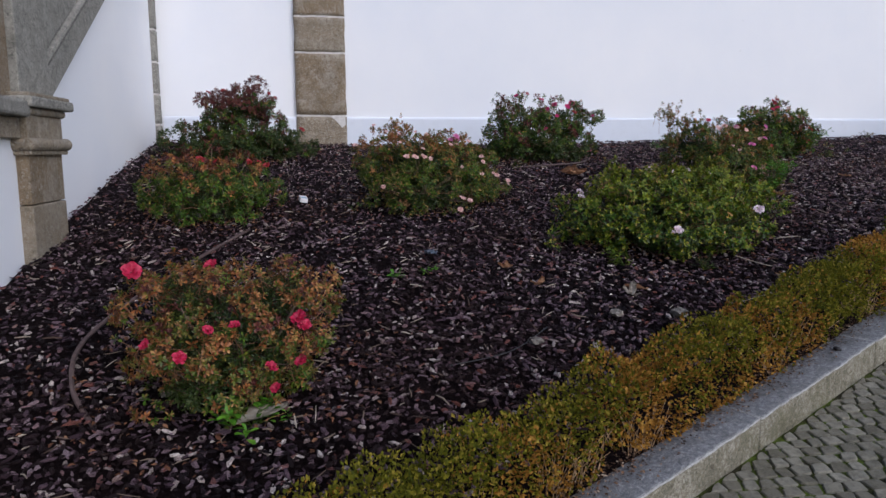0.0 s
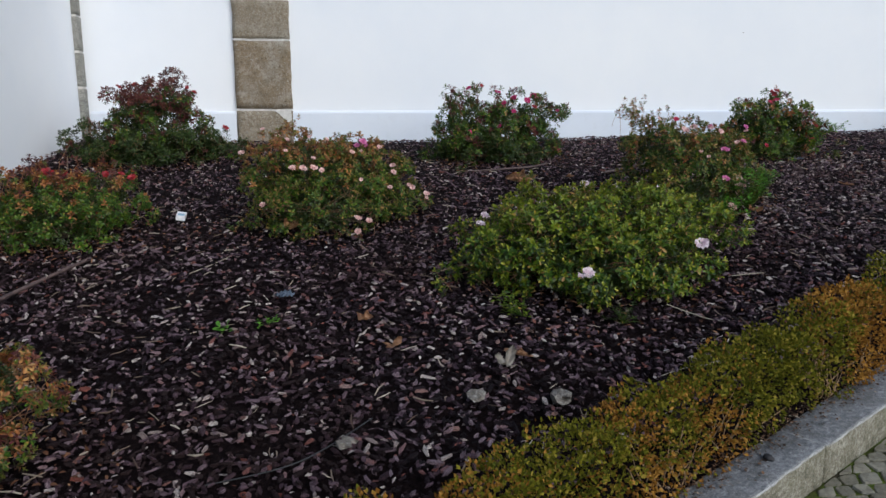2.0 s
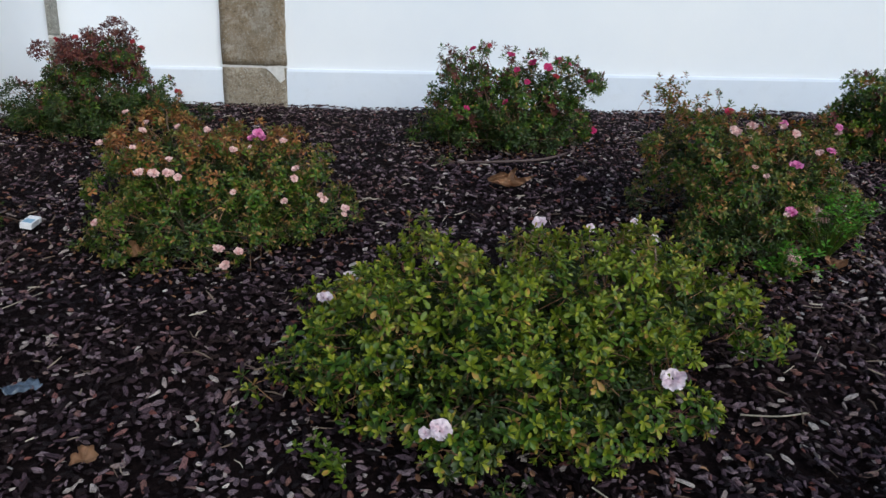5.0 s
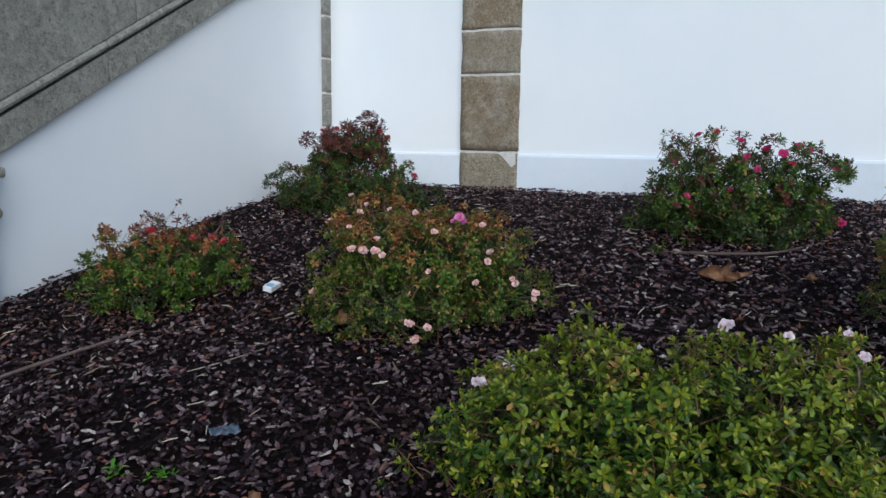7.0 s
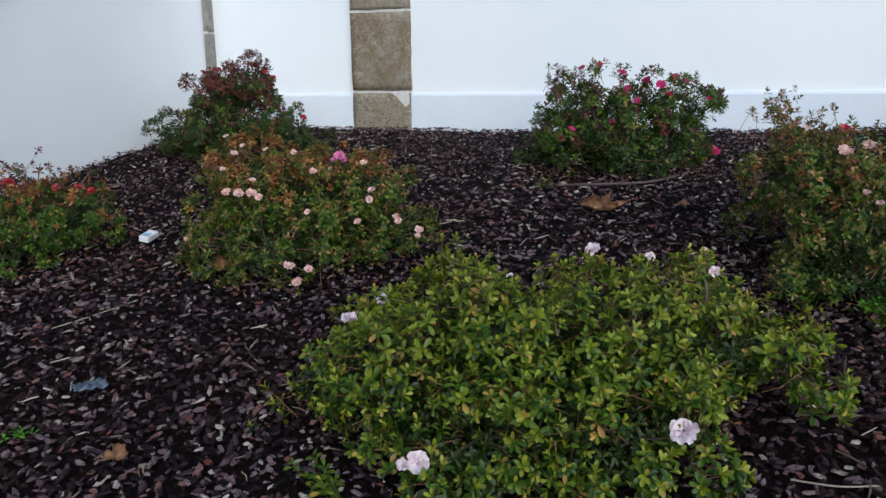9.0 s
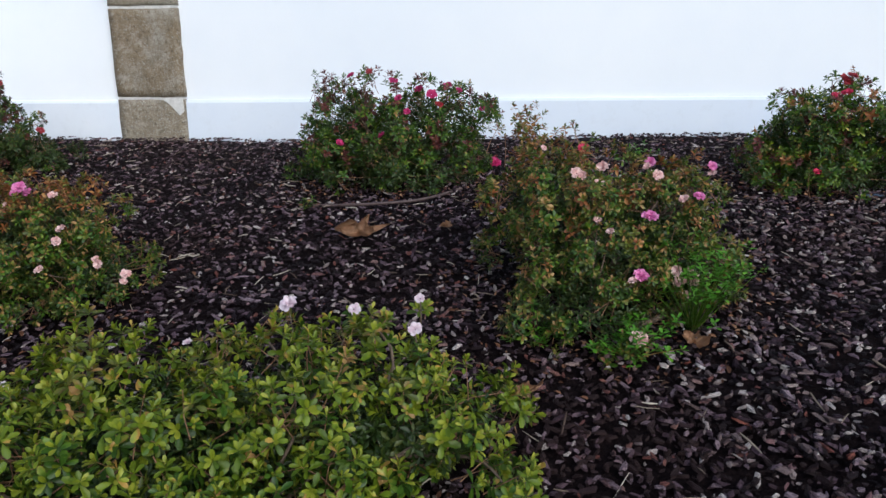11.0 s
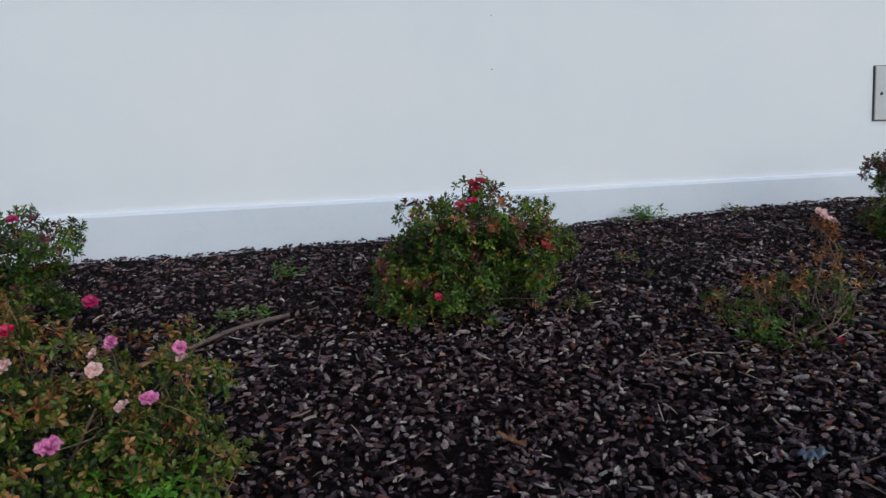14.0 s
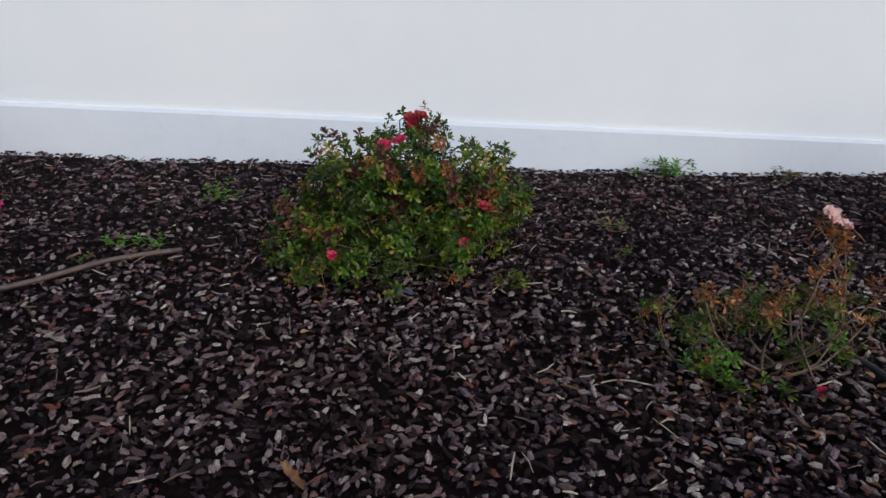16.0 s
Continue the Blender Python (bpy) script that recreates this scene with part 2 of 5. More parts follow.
TAWNY = leaf_material("young_tawny_leaves", [(0.0, (0.075, 0.110, 0.014)), (0.5, (0.150, 0.160, 0.024)), (0.78, (0.235, 0.130, 0.042)), (1.0, (0.40, 0.22, 0.09))])
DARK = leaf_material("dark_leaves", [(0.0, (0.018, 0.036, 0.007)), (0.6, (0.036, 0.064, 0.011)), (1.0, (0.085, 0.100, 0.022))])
OLIVE = leaf_material("olive_leaves", [(0.0, (0.050, 0.072, 0.012)), (0.5, (0.115, 0.135, 0.022)), (0.78, (0.195, 0.155, 0.030)), (0.88, (0.31, 0.155, 0.05)), (1.0, (0.42, 0.25, 0.09))])
RUSTY = leaf_material("rusty_leaves", [(0.0, (0.10, 0.060, 0.018)), (0.35, (0.230, 0.075, 0.026)), (0.7, (0.370, 0.140, 0.045)), (1.0, (0.50, 0.27, 0.09))])
WINE = leaf_material("wine_red_leaves", [(0.0, (0.055, 0.018, 0.020)), (0.5, (0.12, 0.030, 0.028)), (1.0, (0.20, 0.075, 0.045))])
BOX_GREEN = leaf_material("box_leaves", [(0.0, (0.055, 0.065, 0.007)), (0.5, (0.145, 0.145, 0.012)), (0.85, (0.26, 0.225, 0.022)), (1.0, (0.42, 0.32, 0.055))], 0.30, 0.6, 0.10)
BOX_BROWN = leaf_material("scorched_box_leaves", [(0.0, (0.15, 0.070, 0.015)), (0.5, (0.36, 0.170, 0.028)), (1.0, (0.54, 0.31, 0.065))], 0.30, 0.6, 0.10)
RED_PETAL = plain_material("crimson_petals", (0.42, 0.010, 0.050), (0.62, 0.030, 0.105), 30, 0.5, through=0.25)
CRIMSON_PETAL = plain_material("magenta_crimson_petals", (0.40, 0.010, 0.100), (0.60, 0.030, 0.180), 30, 0.5, through=0.25)
DARKRED_PETAL = plain_material("dark_red_petals", (0.22, 0.010, 0.018), (0.40, 0.025, 0.035), 30, 0.5, through=0.2)
PINK_PETAL = plain_material("pink_petals", (0.60, 0.11, 0.34), (0.82, 0.32, 0.56), 35, 0.5, through=0.25)
BLUSH_PETAL = plain_material("faded_blush_petals", (0.60, 0.30, 0.28), (0.84, 0.62, 0.58), 60, 0.6, through=0.25)
WHITE_PETAL = plain_material("pinkish_white_petals", (0.70, 0.53, 0.60), (0.85, 0.76, 0.79), 30, 0.5, through=0.25)


# ---- mesh helpers ----
def base_mesh(name, verts, faces, material, smooth=False):
    """A mesh from an array of places and an array of faces with the same number of corners each."""
    verts, faces = np.asarray(verts, dtype=np.float32), np.asarray(faces, dtype=np.int32)
    me = bpy.data.meshes.new(name)
    count, k = faces.shape
    me.vertices.add(len(verts))
    me.vertices.foreach_set("co", verts.ravel())
    me.loops.add(count * k)
    me.loops.foreach_set("vertex_index", faces.ravel())
    me.polygons.add(count)
    me.polygons.foreach_set("loop_start", np.arange(0, count * k, k, dtype=np.int32))
    me.polygons.foreach_set("use_smooth", np.full(count, smooth))
    me.update(calc_edges=True)
    me.materials.append(material)
    return me


def part(name, shape, material, parent=None, label="", at=None, smooth=False):
    """Links a bmesh or a mesh as one object, under a thing or a part if one is given."""
    if isinstance(shape, bmesh.types.BMesh):
        me = bpy.data.meshes.new(name)
        bmesh.ops.recalc_face_normals(shape, faces=shape.faces)
        if smooth:
            for f in shape.faces:
                f.smooth = True
        shape.to_mesh(me)
        shape.free()
        me.materials.append(material)
    else:
        me = shape
    ob = new(name, me)
    if at is not None:
        ob.matrix_basis = at
    if parent is not None:
        ob.parent = parent
    if label:
        ob["label"] = label
    return ob


def thing(name, place, label, category, group="", kind=""):
    ob = new(name)
    ob.location = place
    ob.empty_display_size = 0.1
    return tagged(ob, label, category, group, kind)


def box_bm(x0, x1, y0, y1, z0, z1, bevel=0.0, seg=2, jitter=0.0, rng=None):
    bm = bmesh.new()
    bmesh.ops.create_cube(bm, size=1)
    for v in bm.verts:
        v.co = Vector((x0 if v.co.x < 0 else x1, y0 if v.co.y < 0 else y1, z0 if v.co.z < 0 else z1))
        if jitter:
            v.co += Vector((rng.uniform(-jitter, jitter), rng.uniform(-jitter, jitter), rng.uniform(-jitter, jitter)))
    if bevel:
        bmesh.ops.bevel(bm, geom=bm.edges[:], offset=bevel, segments=seg, profile=0.5, affect="EDGES")
    return bm


def prism_bm(outline, depth, to_world, bevel=0.0):
    """A flat outline (u, v) pushed through by depth (w); to_world places (u, v, w)."""
    bm = bmesh.new()
    low = [bm.verts.new(to_world(u, v, 0.0)) for u, v in outline]
    top = [bm.verts.new(to_world(u, v, depth)) for u, v in outline]
    bm.faces.new(low)
    bm.faces.new(top[::-1])
    for i in range(len(low)):
        j = (i + 1) % len(low)
        bm.faces.new((low[i], top[i], top[j], low[j]))
    if bevel:
        bmesh.ops.bevel(bm, geom=bm.edges[:], offset=bevel, segments=2, profile=0.5, affect="EDGES")
    return bm


def tubes(lines, sides=5):
    """Tapered tubes along polylines [(places, radii), ...]; verts and quads."""
    verts, quads, start = [], [], 0
    ring = np.linspace(0, 2 * np.pi, sides, endpoint=False)
    for places, radii in lines:
        p = np.asarray(places, float)
        d = np.gradient(p, axis=0)
        d /= np.linalg.norm(d, axis=1, keepdims=True) + 1e-9
        ref = np.array([0.31, 0.2, 0.93]) if abs(d[0, 2]) < 0.8 else np.array([0.95, 0.2, 0.1])
        a = np.cross(d, ref)
        a /= np.linalg.norm(a, axis=1, keepdims=True) + 1e-9
        b = np.cross(d, a)
        r = np.asarray(radii, float)[:, None, None]
        v = p[:, None] + r * (np.cos(ring)[None, :, None] * a[:, None] + np.sin(ring)[None, :, None] * b[:, None])
        verts.append(v.reshape(-1, 3))
        n = len(p)
        for i in range(n - 1):
            for k in range(sides):
                m = (k + 1) % sides
                quads.append((start + i * sides + k, start + i * sides + m, start + (i + 1) * sides + m, start + (i + 1) * sides + k))
        start += n * sides
    return np.concatenate(verts), np.array(quads)


def strewn(shape, faces, places, frames, sizes):
    """Copies of one small shape joined in one mesh: places (n,3), frames (n,3,3) with columns as axes, sizes (n,3)."""
    k = len(shape)
    v = np.einsum("nij,nkj->nki", frames, shape[None] * sizes[:, None]) + places[:, None]
    f = faces[None] + (np.arange(len(places)) * k)[:, None, None]
    return v.reshape(-1, 3), f.reshape(-1, faces.shape[1])


def unit(v):
    return v / (np.linalg.norm(v, axis=-1, keepdims=True) + 1e-9)


def smooth_line(points, n=24):
    """A soft curve through a few places."""
    p = np.asarray(points, float)
    t = np.linspace(0, len(p) - 1, n)
    out = []
    for s in t:
        i = min(int(s), len(p) - 2)
        u = s - i
        a, b, c, d = p[max(i - 1, 0)], p[i], p[i + 1], p[min(i + 2, len(p) - 1)]
        out.append(0.5 * (2 * b + (c - a) * u + (2 * a - 5 * b + 4 * c - d) * u * u + (3 * b - a - 3 * c + d) * u ** 3))
    return np.array(out)


# ---- the plan ----
def bed_z(x, y):
    """Height of the sloping planting bed."""
    return -0.6323 + 0.0242 * x + 0.2931 * y + 0.0017 * x * x - 0.003 * x * y - 0.0086 * y * y + 0.04 * np.exp(-((x + 0.8) ** 2) / 0.2)


KERB_AT = np.array([3.5, 3.380, 0.275])            # on the kerb's outer top edge
KERB_H = 0.142
FLAT = math.hypot(1.0, 0.532)
ALONG = np.array([1.0, 0.532]) / FLAT
ACROSS = np.array([-0.532, 1.0]) / FLAT            # from the street towards the bed


def kerb_place(s, c, up=0.0):
    """Metres s along the kerb from KERB_AT, c across towards the bed, up above the kerb's top."""
    return (KERB_AT[0] + ALONG[0] * s + ACROSS[0] * c, KERB_AT[1] + ALONG[1] * s + ACROSS[1] * c, KERB_AT[2] + 0.142 / FLAT * s + up)


def kerb_coords(x, y):
    dx, dy = x - KERB_AT[0], y - KERB_AT[1]
    return dx * ALONG[0] + dy * ALONG[1], dx * ACROSS[0] + dy * ACROSS[1]


WALL_Y = 9.65
def left_x(y):
    """The left wall's face: it is not quite square to the back wall."""
    return -0.92 + 0.06 * (9.53 - y)


# ---- setting: street, bed, walls ----
def street_height(s):
    """The street climbs beside the kerb and runs level far off."""
    return KERB_AT[2] - KERB_H + 0.142 / FLAT * np.clip(s, -14, 16)


steps_s = np.concatenate([np.linspace(-400, -16, 8), np.linspace(-14, 16, 31), np.linspace(18, 400, 8)])
steps_c = np.array([-400, -100, -30, -10, -5, -2.5, -1, 0.02, 0.3, 10, 30, 100, 400])
gv, gf = [], []
for s in steps_s:
    for c in steps_c:
        x, y, _ = kerb_place(s, c)
        gv.append((x, y, float(street_height(s)) - (0.008 if c < 1 else 0.35)))
for i in range(len(steps_s) - 1):
    for j in range(len(steps_c) - 1):
        a = i * len(steps_c) + j
        gf.append((a, a + len(steps_c), a + len(steps_c) + 1, a + 1))
ground_mesh = base_mesh("ground", gv, gf, JOINT)
ground_mesh.materials.append(STREET)
for face in ground_mesh.polygons:
    s, c = kerb_coords(face.center.x, face.center.y)
    if c < 1 and (not -5 < s < 8 or c < -2.5):
        face.material_index = 1
ground = part("ground", ground_mesh, None)
tagged(ground, "sloping street bed of mossy sand between the setts", "ground", kind="structure")

NX, NY = 150, 90
xs = np.linspace(-1.05, 14.0, NX)
bv, bf = [], []
for i, x in enumerate(xs):
    y0 = KERB_AT[1] + 0.532 * (x - KERB_AT[0]) + 0.215
    y1 = 9.66
    for j in range(NY):
        y = y0 + (max(y1, y0 + 0.1) - y0) * j / (NY - 1)
        h = 0.022 * noise.noise((x * 1.6, y * 1.6, 0)) + 0.014 * noise.noise((x * 5, y * 5, 3))
        low = min(1.0, (j / (NY - 1)) * 8)
        bv.append((x, y, bed_z(x, y) * low + (1 - low) * min(bed_z(x, y), kerb_place(*kerb_coords(x, y))[2] + 0.01) + h * low - 0.028))
for i in range(NX - 1):
    for j in range(NY - 1):
        a = i * NY + j
        bf.append((a, a + NY, a + NY + 1, a + 1))
bed = part("planting_bed", base_mesh("planting_bed", bv, bf, SOIL, True), SOIL)
tagged(bed, "sloping bed of dark damp bark soil before the white walls", "planting bed", kind="structure")

wall_back = part("wall_back", box_bm(-1.4, 16.0, WALL_Y, WALL_Y + 0.4, 0.3, 3.66), PLASTER)
tagged(wall_back, "white rendered wall behind the planting bed", "wall", kind="structure")


def plinth_run(x0, x1):
    bm = prism_bm([(WALL_Y + 0.01, 0.6), (WALL_Y - 0.035, 0.6), (WALL_Y - 0.035, 1.695), (WALL_Y - 0.024, 1.716), (WALL_Y + 0.01, 1.726)], x1 - x0, lambda u, v, w: (x0 + w, u, v))
    ob = part("plinth", bm, PLINTH)
    return tagged(ob, "low bluish white rendered plinth along the wall's foot", "plinth", kind="structure")


plinth_run(-0.84, 0.755)
plinth_run(1.39, 16.0)

lw = [(0.6, -0.4), (9.66, -0.4), (9.66, 4.06), (5.45, 1.60), (5.45, 1.55), (0.6, 1.55)]
wall_left = part("wall_left", prism_bm(lw, 0.35, lambda u, v, w: (left_x(u) - w, u, v)), PLASTER)
tagged(wall_left, "white rendered wall below the stone stair", "wall", kind="structure")


def stone_pile(name, label, x0, x1, joints, y_front, y_back, material, rng, rough=1.0):
    """A strip of dressed stones with mortar between, set into a wall."""
    root = thing(name, ((x0 + x1) / 2, y_front, joints[0]), label, "pilaster", kind="structure")
    place = Matrix.Translation(-root.location)
    part("mortar", box_bm(x0 + 0.008, x1 - 0.008, y_front + 0.004, y_back, joints[0], joints[-1]), MORTAR, root, "pale lime mortar joints", place)
    for a, b in zip(joints[:-1], joints[1:]):
        bm = box_bm(x0, x1, y_front, y_back - 0.02, a + 0.012, b - 0.012)
        bmesh.ops.subdivide_edges(bm, edges=bm.edges[:], cuts=9, use_grid_fill=True)
        for v in bm.verts:
            n1 = noise.noise_vector(v.co * 7) * 0.008 + noise.noise_vector(v.co * 23) * 0.0045
            v.co += Vector((n1.x, min(n1.y, 0.004), n1.z)) * rough
        part("stone", bm, material[rng.randrange(len(material))], root, "", place, True)
    return root


rng = random.Random(4)
stone_pile("pilaster", "flush granite pilaster strip of large worn blocks", 0.76, 1.385, [0.9, 1.735, 2.51, 2.95, 3.36, 3.66], WALL_Y - 0.045, WALL_Y + 0.05, [GRANITE, GRANITE_BROWN], rng)
stone_pile("corner_strip", "narrow granite strip in the corner of the walls", -0.935, -0.866, [0.9, 1.62, 1.98, 2.36, 2.74, 3.2, 3.66], 9.54, WALL_Y + 0.05, [GRANITE_GREY], rng, 0.2)
patch = part("mortar_patch", prism_bm([(1.18, 1.728), (1.372, 1.728), (1.375, 1.62), (1.33, 1.585), (1.29, 1.63), (1.25, 1.68)], 0.02, lambda u, v, w: (u, WALL_Y - 0.052 + w, v), 0.003), MORTAR)
tagged(patch, "grey mortar patch on a broken pilaster corner", "wall", kind="structure")


def cornice():
    root = thing("cornice", (7, WALL_Y, 3.64), "weathered granite cornice along the top of the wall", "cornice", kind="structure")
    back = Matrix.Translation(-root.location)
    edges = [-1.4, 0.75, 2.66, 4.57, 6.49, 8.40, 10.3, 12.2, 14.1, 16.0]
    for a, b in zip(edges[:-1], edges[1:]):
        outline = [(WALL_Y + 0.4, 3.645), (WALL_Y - 0.04, 3.645), (WALL_Y - 0.05, 3.66), (WALL_Y - 0.05, 3.86), (WALL_Y - 0.075, 3.885), (WALL_Y - 0.10, 3.92), (WALL_Y - 0.10, 3.96), (WALL_Y + 0.4, 3.97)]
        part("stone", prism_bm(outline, b - a - 0.012, lambda u, v, w, a=a: (a + 0.006 + w, u, v)), GRANITE, root, "", back)
        part("parapet_stone", box_bm(a + 0.25, b + 0.238, WALL_Y - 0.02, WALL_Y + 0.3, 3.965, 4.85, 0.012), GRANITE_GREY, root, "", back)
    return root


cornice()


def stair_side():
    """The solid stone stair parapet that climbs above the left wall."""
    root = thing("stair_parapet", (-0.75, 7.5, 2.0), "grey granite parapet climbing beside a stair above the white wall", "stair parapet", kind="structure")
    back = Matrix.Translation(-root.location)
    slope, y_first, z_first = 0.584, 5.5, 1.60

    def run(name, y0, y1, off0, off1, proud, mat, deep=0.36, bev=0.006):
        outline = [(y0, z_first + slope * (y0 - y_first) + off0), (y1, z_first + slope * (y1 - y_first) + off0), (y1, z_first + slope * (y1 - y_first) + off1), (y0, z_first + slope * (y0 - y_first) + off1)]
        return part(name, prism_bm(outline, deep + proud, lambda u, v, w: (left_x(u) + proud - w, u, v), bev), mat, root, "", back)

    r = random.Random(2)
    ys = [5.52, 6.55, 7.5, 8.55, 9.62]
    for a, b in zip(ys[:-1], ys[1:]):
        run("string_stone", a, b - 0.008, 0.0, 0.215, 0.055, GRANITE_GREY)
        # near-black bead: mossy crack and shadow line under the moulding, put into its colour
        run("shadow_bead", a, b, 0.213, 0.24, -0.02, SOIL, bev=0.0)
        run("roll_moulding", a, b - 0.006, 0.235, 0.30, 0.075, GRANITE_GREY, bev=0.028)
        run("parapet_stone", a + 0.3 if a > 5.6 else a, b + 0.29, 0.303, 1.2, 0.04, GRANITE_GREY)
    return root


stair_side()


def column():
    """Stone pier at the foot of the stair parapet, with a base moulding band, capital and pedestal."""
    y0, y1, xf = 5.02, 5.55, -0.575
    root = thing("stone_pier", (-0.7, 5.28, 0.6), "weathered granite pier with moulded cap beside the stair", "pier")
    back = Matrix.Translation(-root.location)
    w = -0.95

    def block(name, grow, z0, z1, bev, mat=GRANITE, seg=3):
        bm = box_bm(w, xf + grow, y0 - grow, y1 + grow, z0, z1, bev, seg)
        return part(name, bm, mat, root, "", back)

    block("shaft", 0.0, 0.40, 0.98, 0.01)
    block("shaft_stone", -0.004, 0.985, 1.295, 0.01, GRANITE_BROWN)
    block("torus", 0.055, 1.305, 1.385, 0.038, seg=5)
    block("fillet", 0.025, 1.282, 1.307, 0.006)
    block("neck", 0.005, 1.382, 1.52, 0.006)
    block("ovolo", 0.03, 1.517, 1.565, 0.02)
    block("cap", 0.07, 1.562, 1.625, 0.016, GRANITE_GREY)
    block("cap_fillet", 0.05, 1.622, 1.648, 0.008)
    block("pedestal", -0.03, 1.645, 2.75, 0.01, GRANITE_GREY)
    part("pedestal_panel", box_bm(w, xf - 0.075, y0 - 0.16, y0 + 0.03, 1.62, 2.6, 0.01), GRANITE_BROWN, root, "", back)
    part("pedestal_cap", box_bm(w, xf + 0.03, y0 - 0.06, y1 + 0.05, 2.74, 2.84, 0.02), GRANITE_GREY, root, "", back)
    return root


column()
ledge = thing("stone_ledge", (-0.6, 3.4, 1.5), "grey granite ledge and dado above the lower white wall", "ledge", kind="structure")
lb = Matrix.Translation(-ledge.location)
for i in range(3):
    a, b = 0.6 + i * 1.4, 2.0 + i * 1.4 + (0.0 if i < 2 else 0.2)
    part("stone", prism_bm([(a, 1.38), (b - 0.008, 1.38), (b - 0.008, 1.50), (a, 1.50)], 0.40, lambda u, v, w: (left_x(u) + 0.05 - w, u, v), 0.006), GRANITE, ledge, "", lb)
    part("coping", prism_bm([(a, 1.503), (b - 0.006, 1.503), (b - 0.006, 1.60), (a, 1.60)], 0.46, lambda u, v, w: (left_x(u) + 0.12 - w, u, v), 0.02), GRANITE_GREY, ledge, "", lb)
    part("dado", prism_bm([(a, 1.603), (b - 0.006, 1.603), (b - 0.006, 2.6), (a, 2.6)], 0.34, lambda u, v, w: (left_x(u) - 0.02 - w, u, v), 0.01), GRANITE_GREY, ledge, "", lb)


def meter_box():
    x0, x1, z0, z1 = 10.05, 10.75, 2.137, 2.595
    root = thing("meter_box", ((x0 + x1) / 2, WALL_Y, z0), "grey enamelled meter box with dark window in the white wall", "meter box")
    back = Matrix.Translation(-root.location)
    grey = plain_material("grey_enamel", (0.50, 0.51, 0.52), (0.56, 0.57, 0.58), 8, 0.45)
    rim = plain_material("dark_gap", (0.03, 0.03, 0.035), (0.06, 0.06, 0.065), 20, 0.7)
    dark = plain_material("smoked_window", (0.012, 0.014, 0.018), (0.02, 0.022, 0.028), 6, 0.55)
    part("frame", box_bm(x0, x1, WALL_Y - 0.006, WALL_Y + 0.02, z0, z1, 0.002), rim, root, "dark gap round the door", back)
    door = part("door", box_bm(x0 + 0.008, x1 - 0.034, WALL_Y - 0.022, WALL_Y - 0.004, z0 + 0.008, z1 - 0.008, 0.006), grey, root, "", back)
    part("hinge_strip", box_bm(x1 - 0.03, x1 - 0.008, WALL_Y - 0.024, WALL_Y - 0.004, z0 + 0.008, z1 - 0.008, 0.006), grey, root, "", back)
    part("window", box_bm(x0 + 0.225, x0 + 0.555, WALL_Y - 0.025, WALL_Y - 0.021, z0 + 0.235, z1 - 0.085, 0.002), dark, door, "dark reading window", None)
    part("lock", prism_bm([(x0 + 0.065 + 0.013 * math.cos(i * 0.785), z0 + 0.225 + 0.013 * math.sin(i * 0.785)) for i in range(8)], 0.006, lambda u, v, w: (u, WALL_Y - 0.028 + w, v)), rim, door, "black lock", None)
    return root


meter_box()


# ---- plants ----
LEAF = np.array([(0, 0, 0), (-0.33, 0.38, 0.08), (0, 0.38, -0.02), (0.33, 0.38, 0.08), (-0.48, 0.70, 0.05), (0, 0.70, -0.05), (0.48, 0.70, 0.05), (-0.22, 0.96, -0.07), (0.22, 0.96, -0.07)], dtype=float)
LEAF_F = np.array([(0, 2, 1), (0, 3, 2), (1, 2, 4), (2, 5, 4), (2, 3, 5), (3, 6, 5), (4, 5, 7), (5, 8, 7), (5, 6, 8)])
SMALL = np.array([(0, 0, 0), (-0.5, 0.5, 0.08), (0, 0.5, -0.05), (0.5, 0.5, 0.08), (0, 1.0, -0.05)], dtype=float)
FAR_LEAF = np.array([(0, 0, 0), (-0.46, 0.62, 0.07), (0, 0.60, -0.05), (0.46, 0.62, 0.07), (0, 1.0, -0.1)], dtype=float)
SMALL_F = np.array([(0, 2, 1), (0, 3, 2), (1, 2, 4), (2, 3, 4)])


def whorls(places, axes, rs, length, width, n=11, lift=(-5, 72), shape=None):
    """Leaves in rosettes at the ends of shoots."""
    m = len(places)
    cnt = m * n
    ax = np.repeat(unit(axes + rs.normal(0, 0.16, axes.shape)), n, axis=0)
    p = np.repeat(places, n, axis=0)
    ref = np.where(np.abs(ax[:, 2:3]) < 0.9, np.array([[0.0, 0, 1]]), np.array([[1.0, 0, 0]]))
    a = unit(np.cross(ax, ref))
    b = np.cross(ax, a)
    turn = np.tile(np.arange(n) * 2.4, m) + np.repeat(rs.uniform(0, 6.28, m), n) + rs.normal(0, 0.25, cnt)
    radial = np.cos(turn)[:, None] * a + np.sin(turn)[:, None] * b
    young = np.tile(np.arange(n) / n, m)
    el = np.radians(lift[0] + (lift[1] - lift[0]) * young + rs.normal(0, 9, cnt))[:, None]
    tip = np.cos(el) * radial + np.sin(el) * ax
    face = unit(-np.sin(el) * radial + np.cos(el) * ax)
    side = np.cross(tip, face)
    p = p + ax * ((young - 0.75) * length * 0.8 + rs.uniform(-0.006, 0.004, cnt))[:, None]
    ln = length * rs.uniform(0.82, 1.12, cnt) * (1.10 - 0.42 * young) * np.repeat(rs.uniform(0.78, 1.15, m), n)
    sizes = np.stack([ln * width, ln, ln], 1)
    return strewn(*(shape or (LEAF, LEAF_F)), p, np.stack([side, tip, face], 2), sizes)


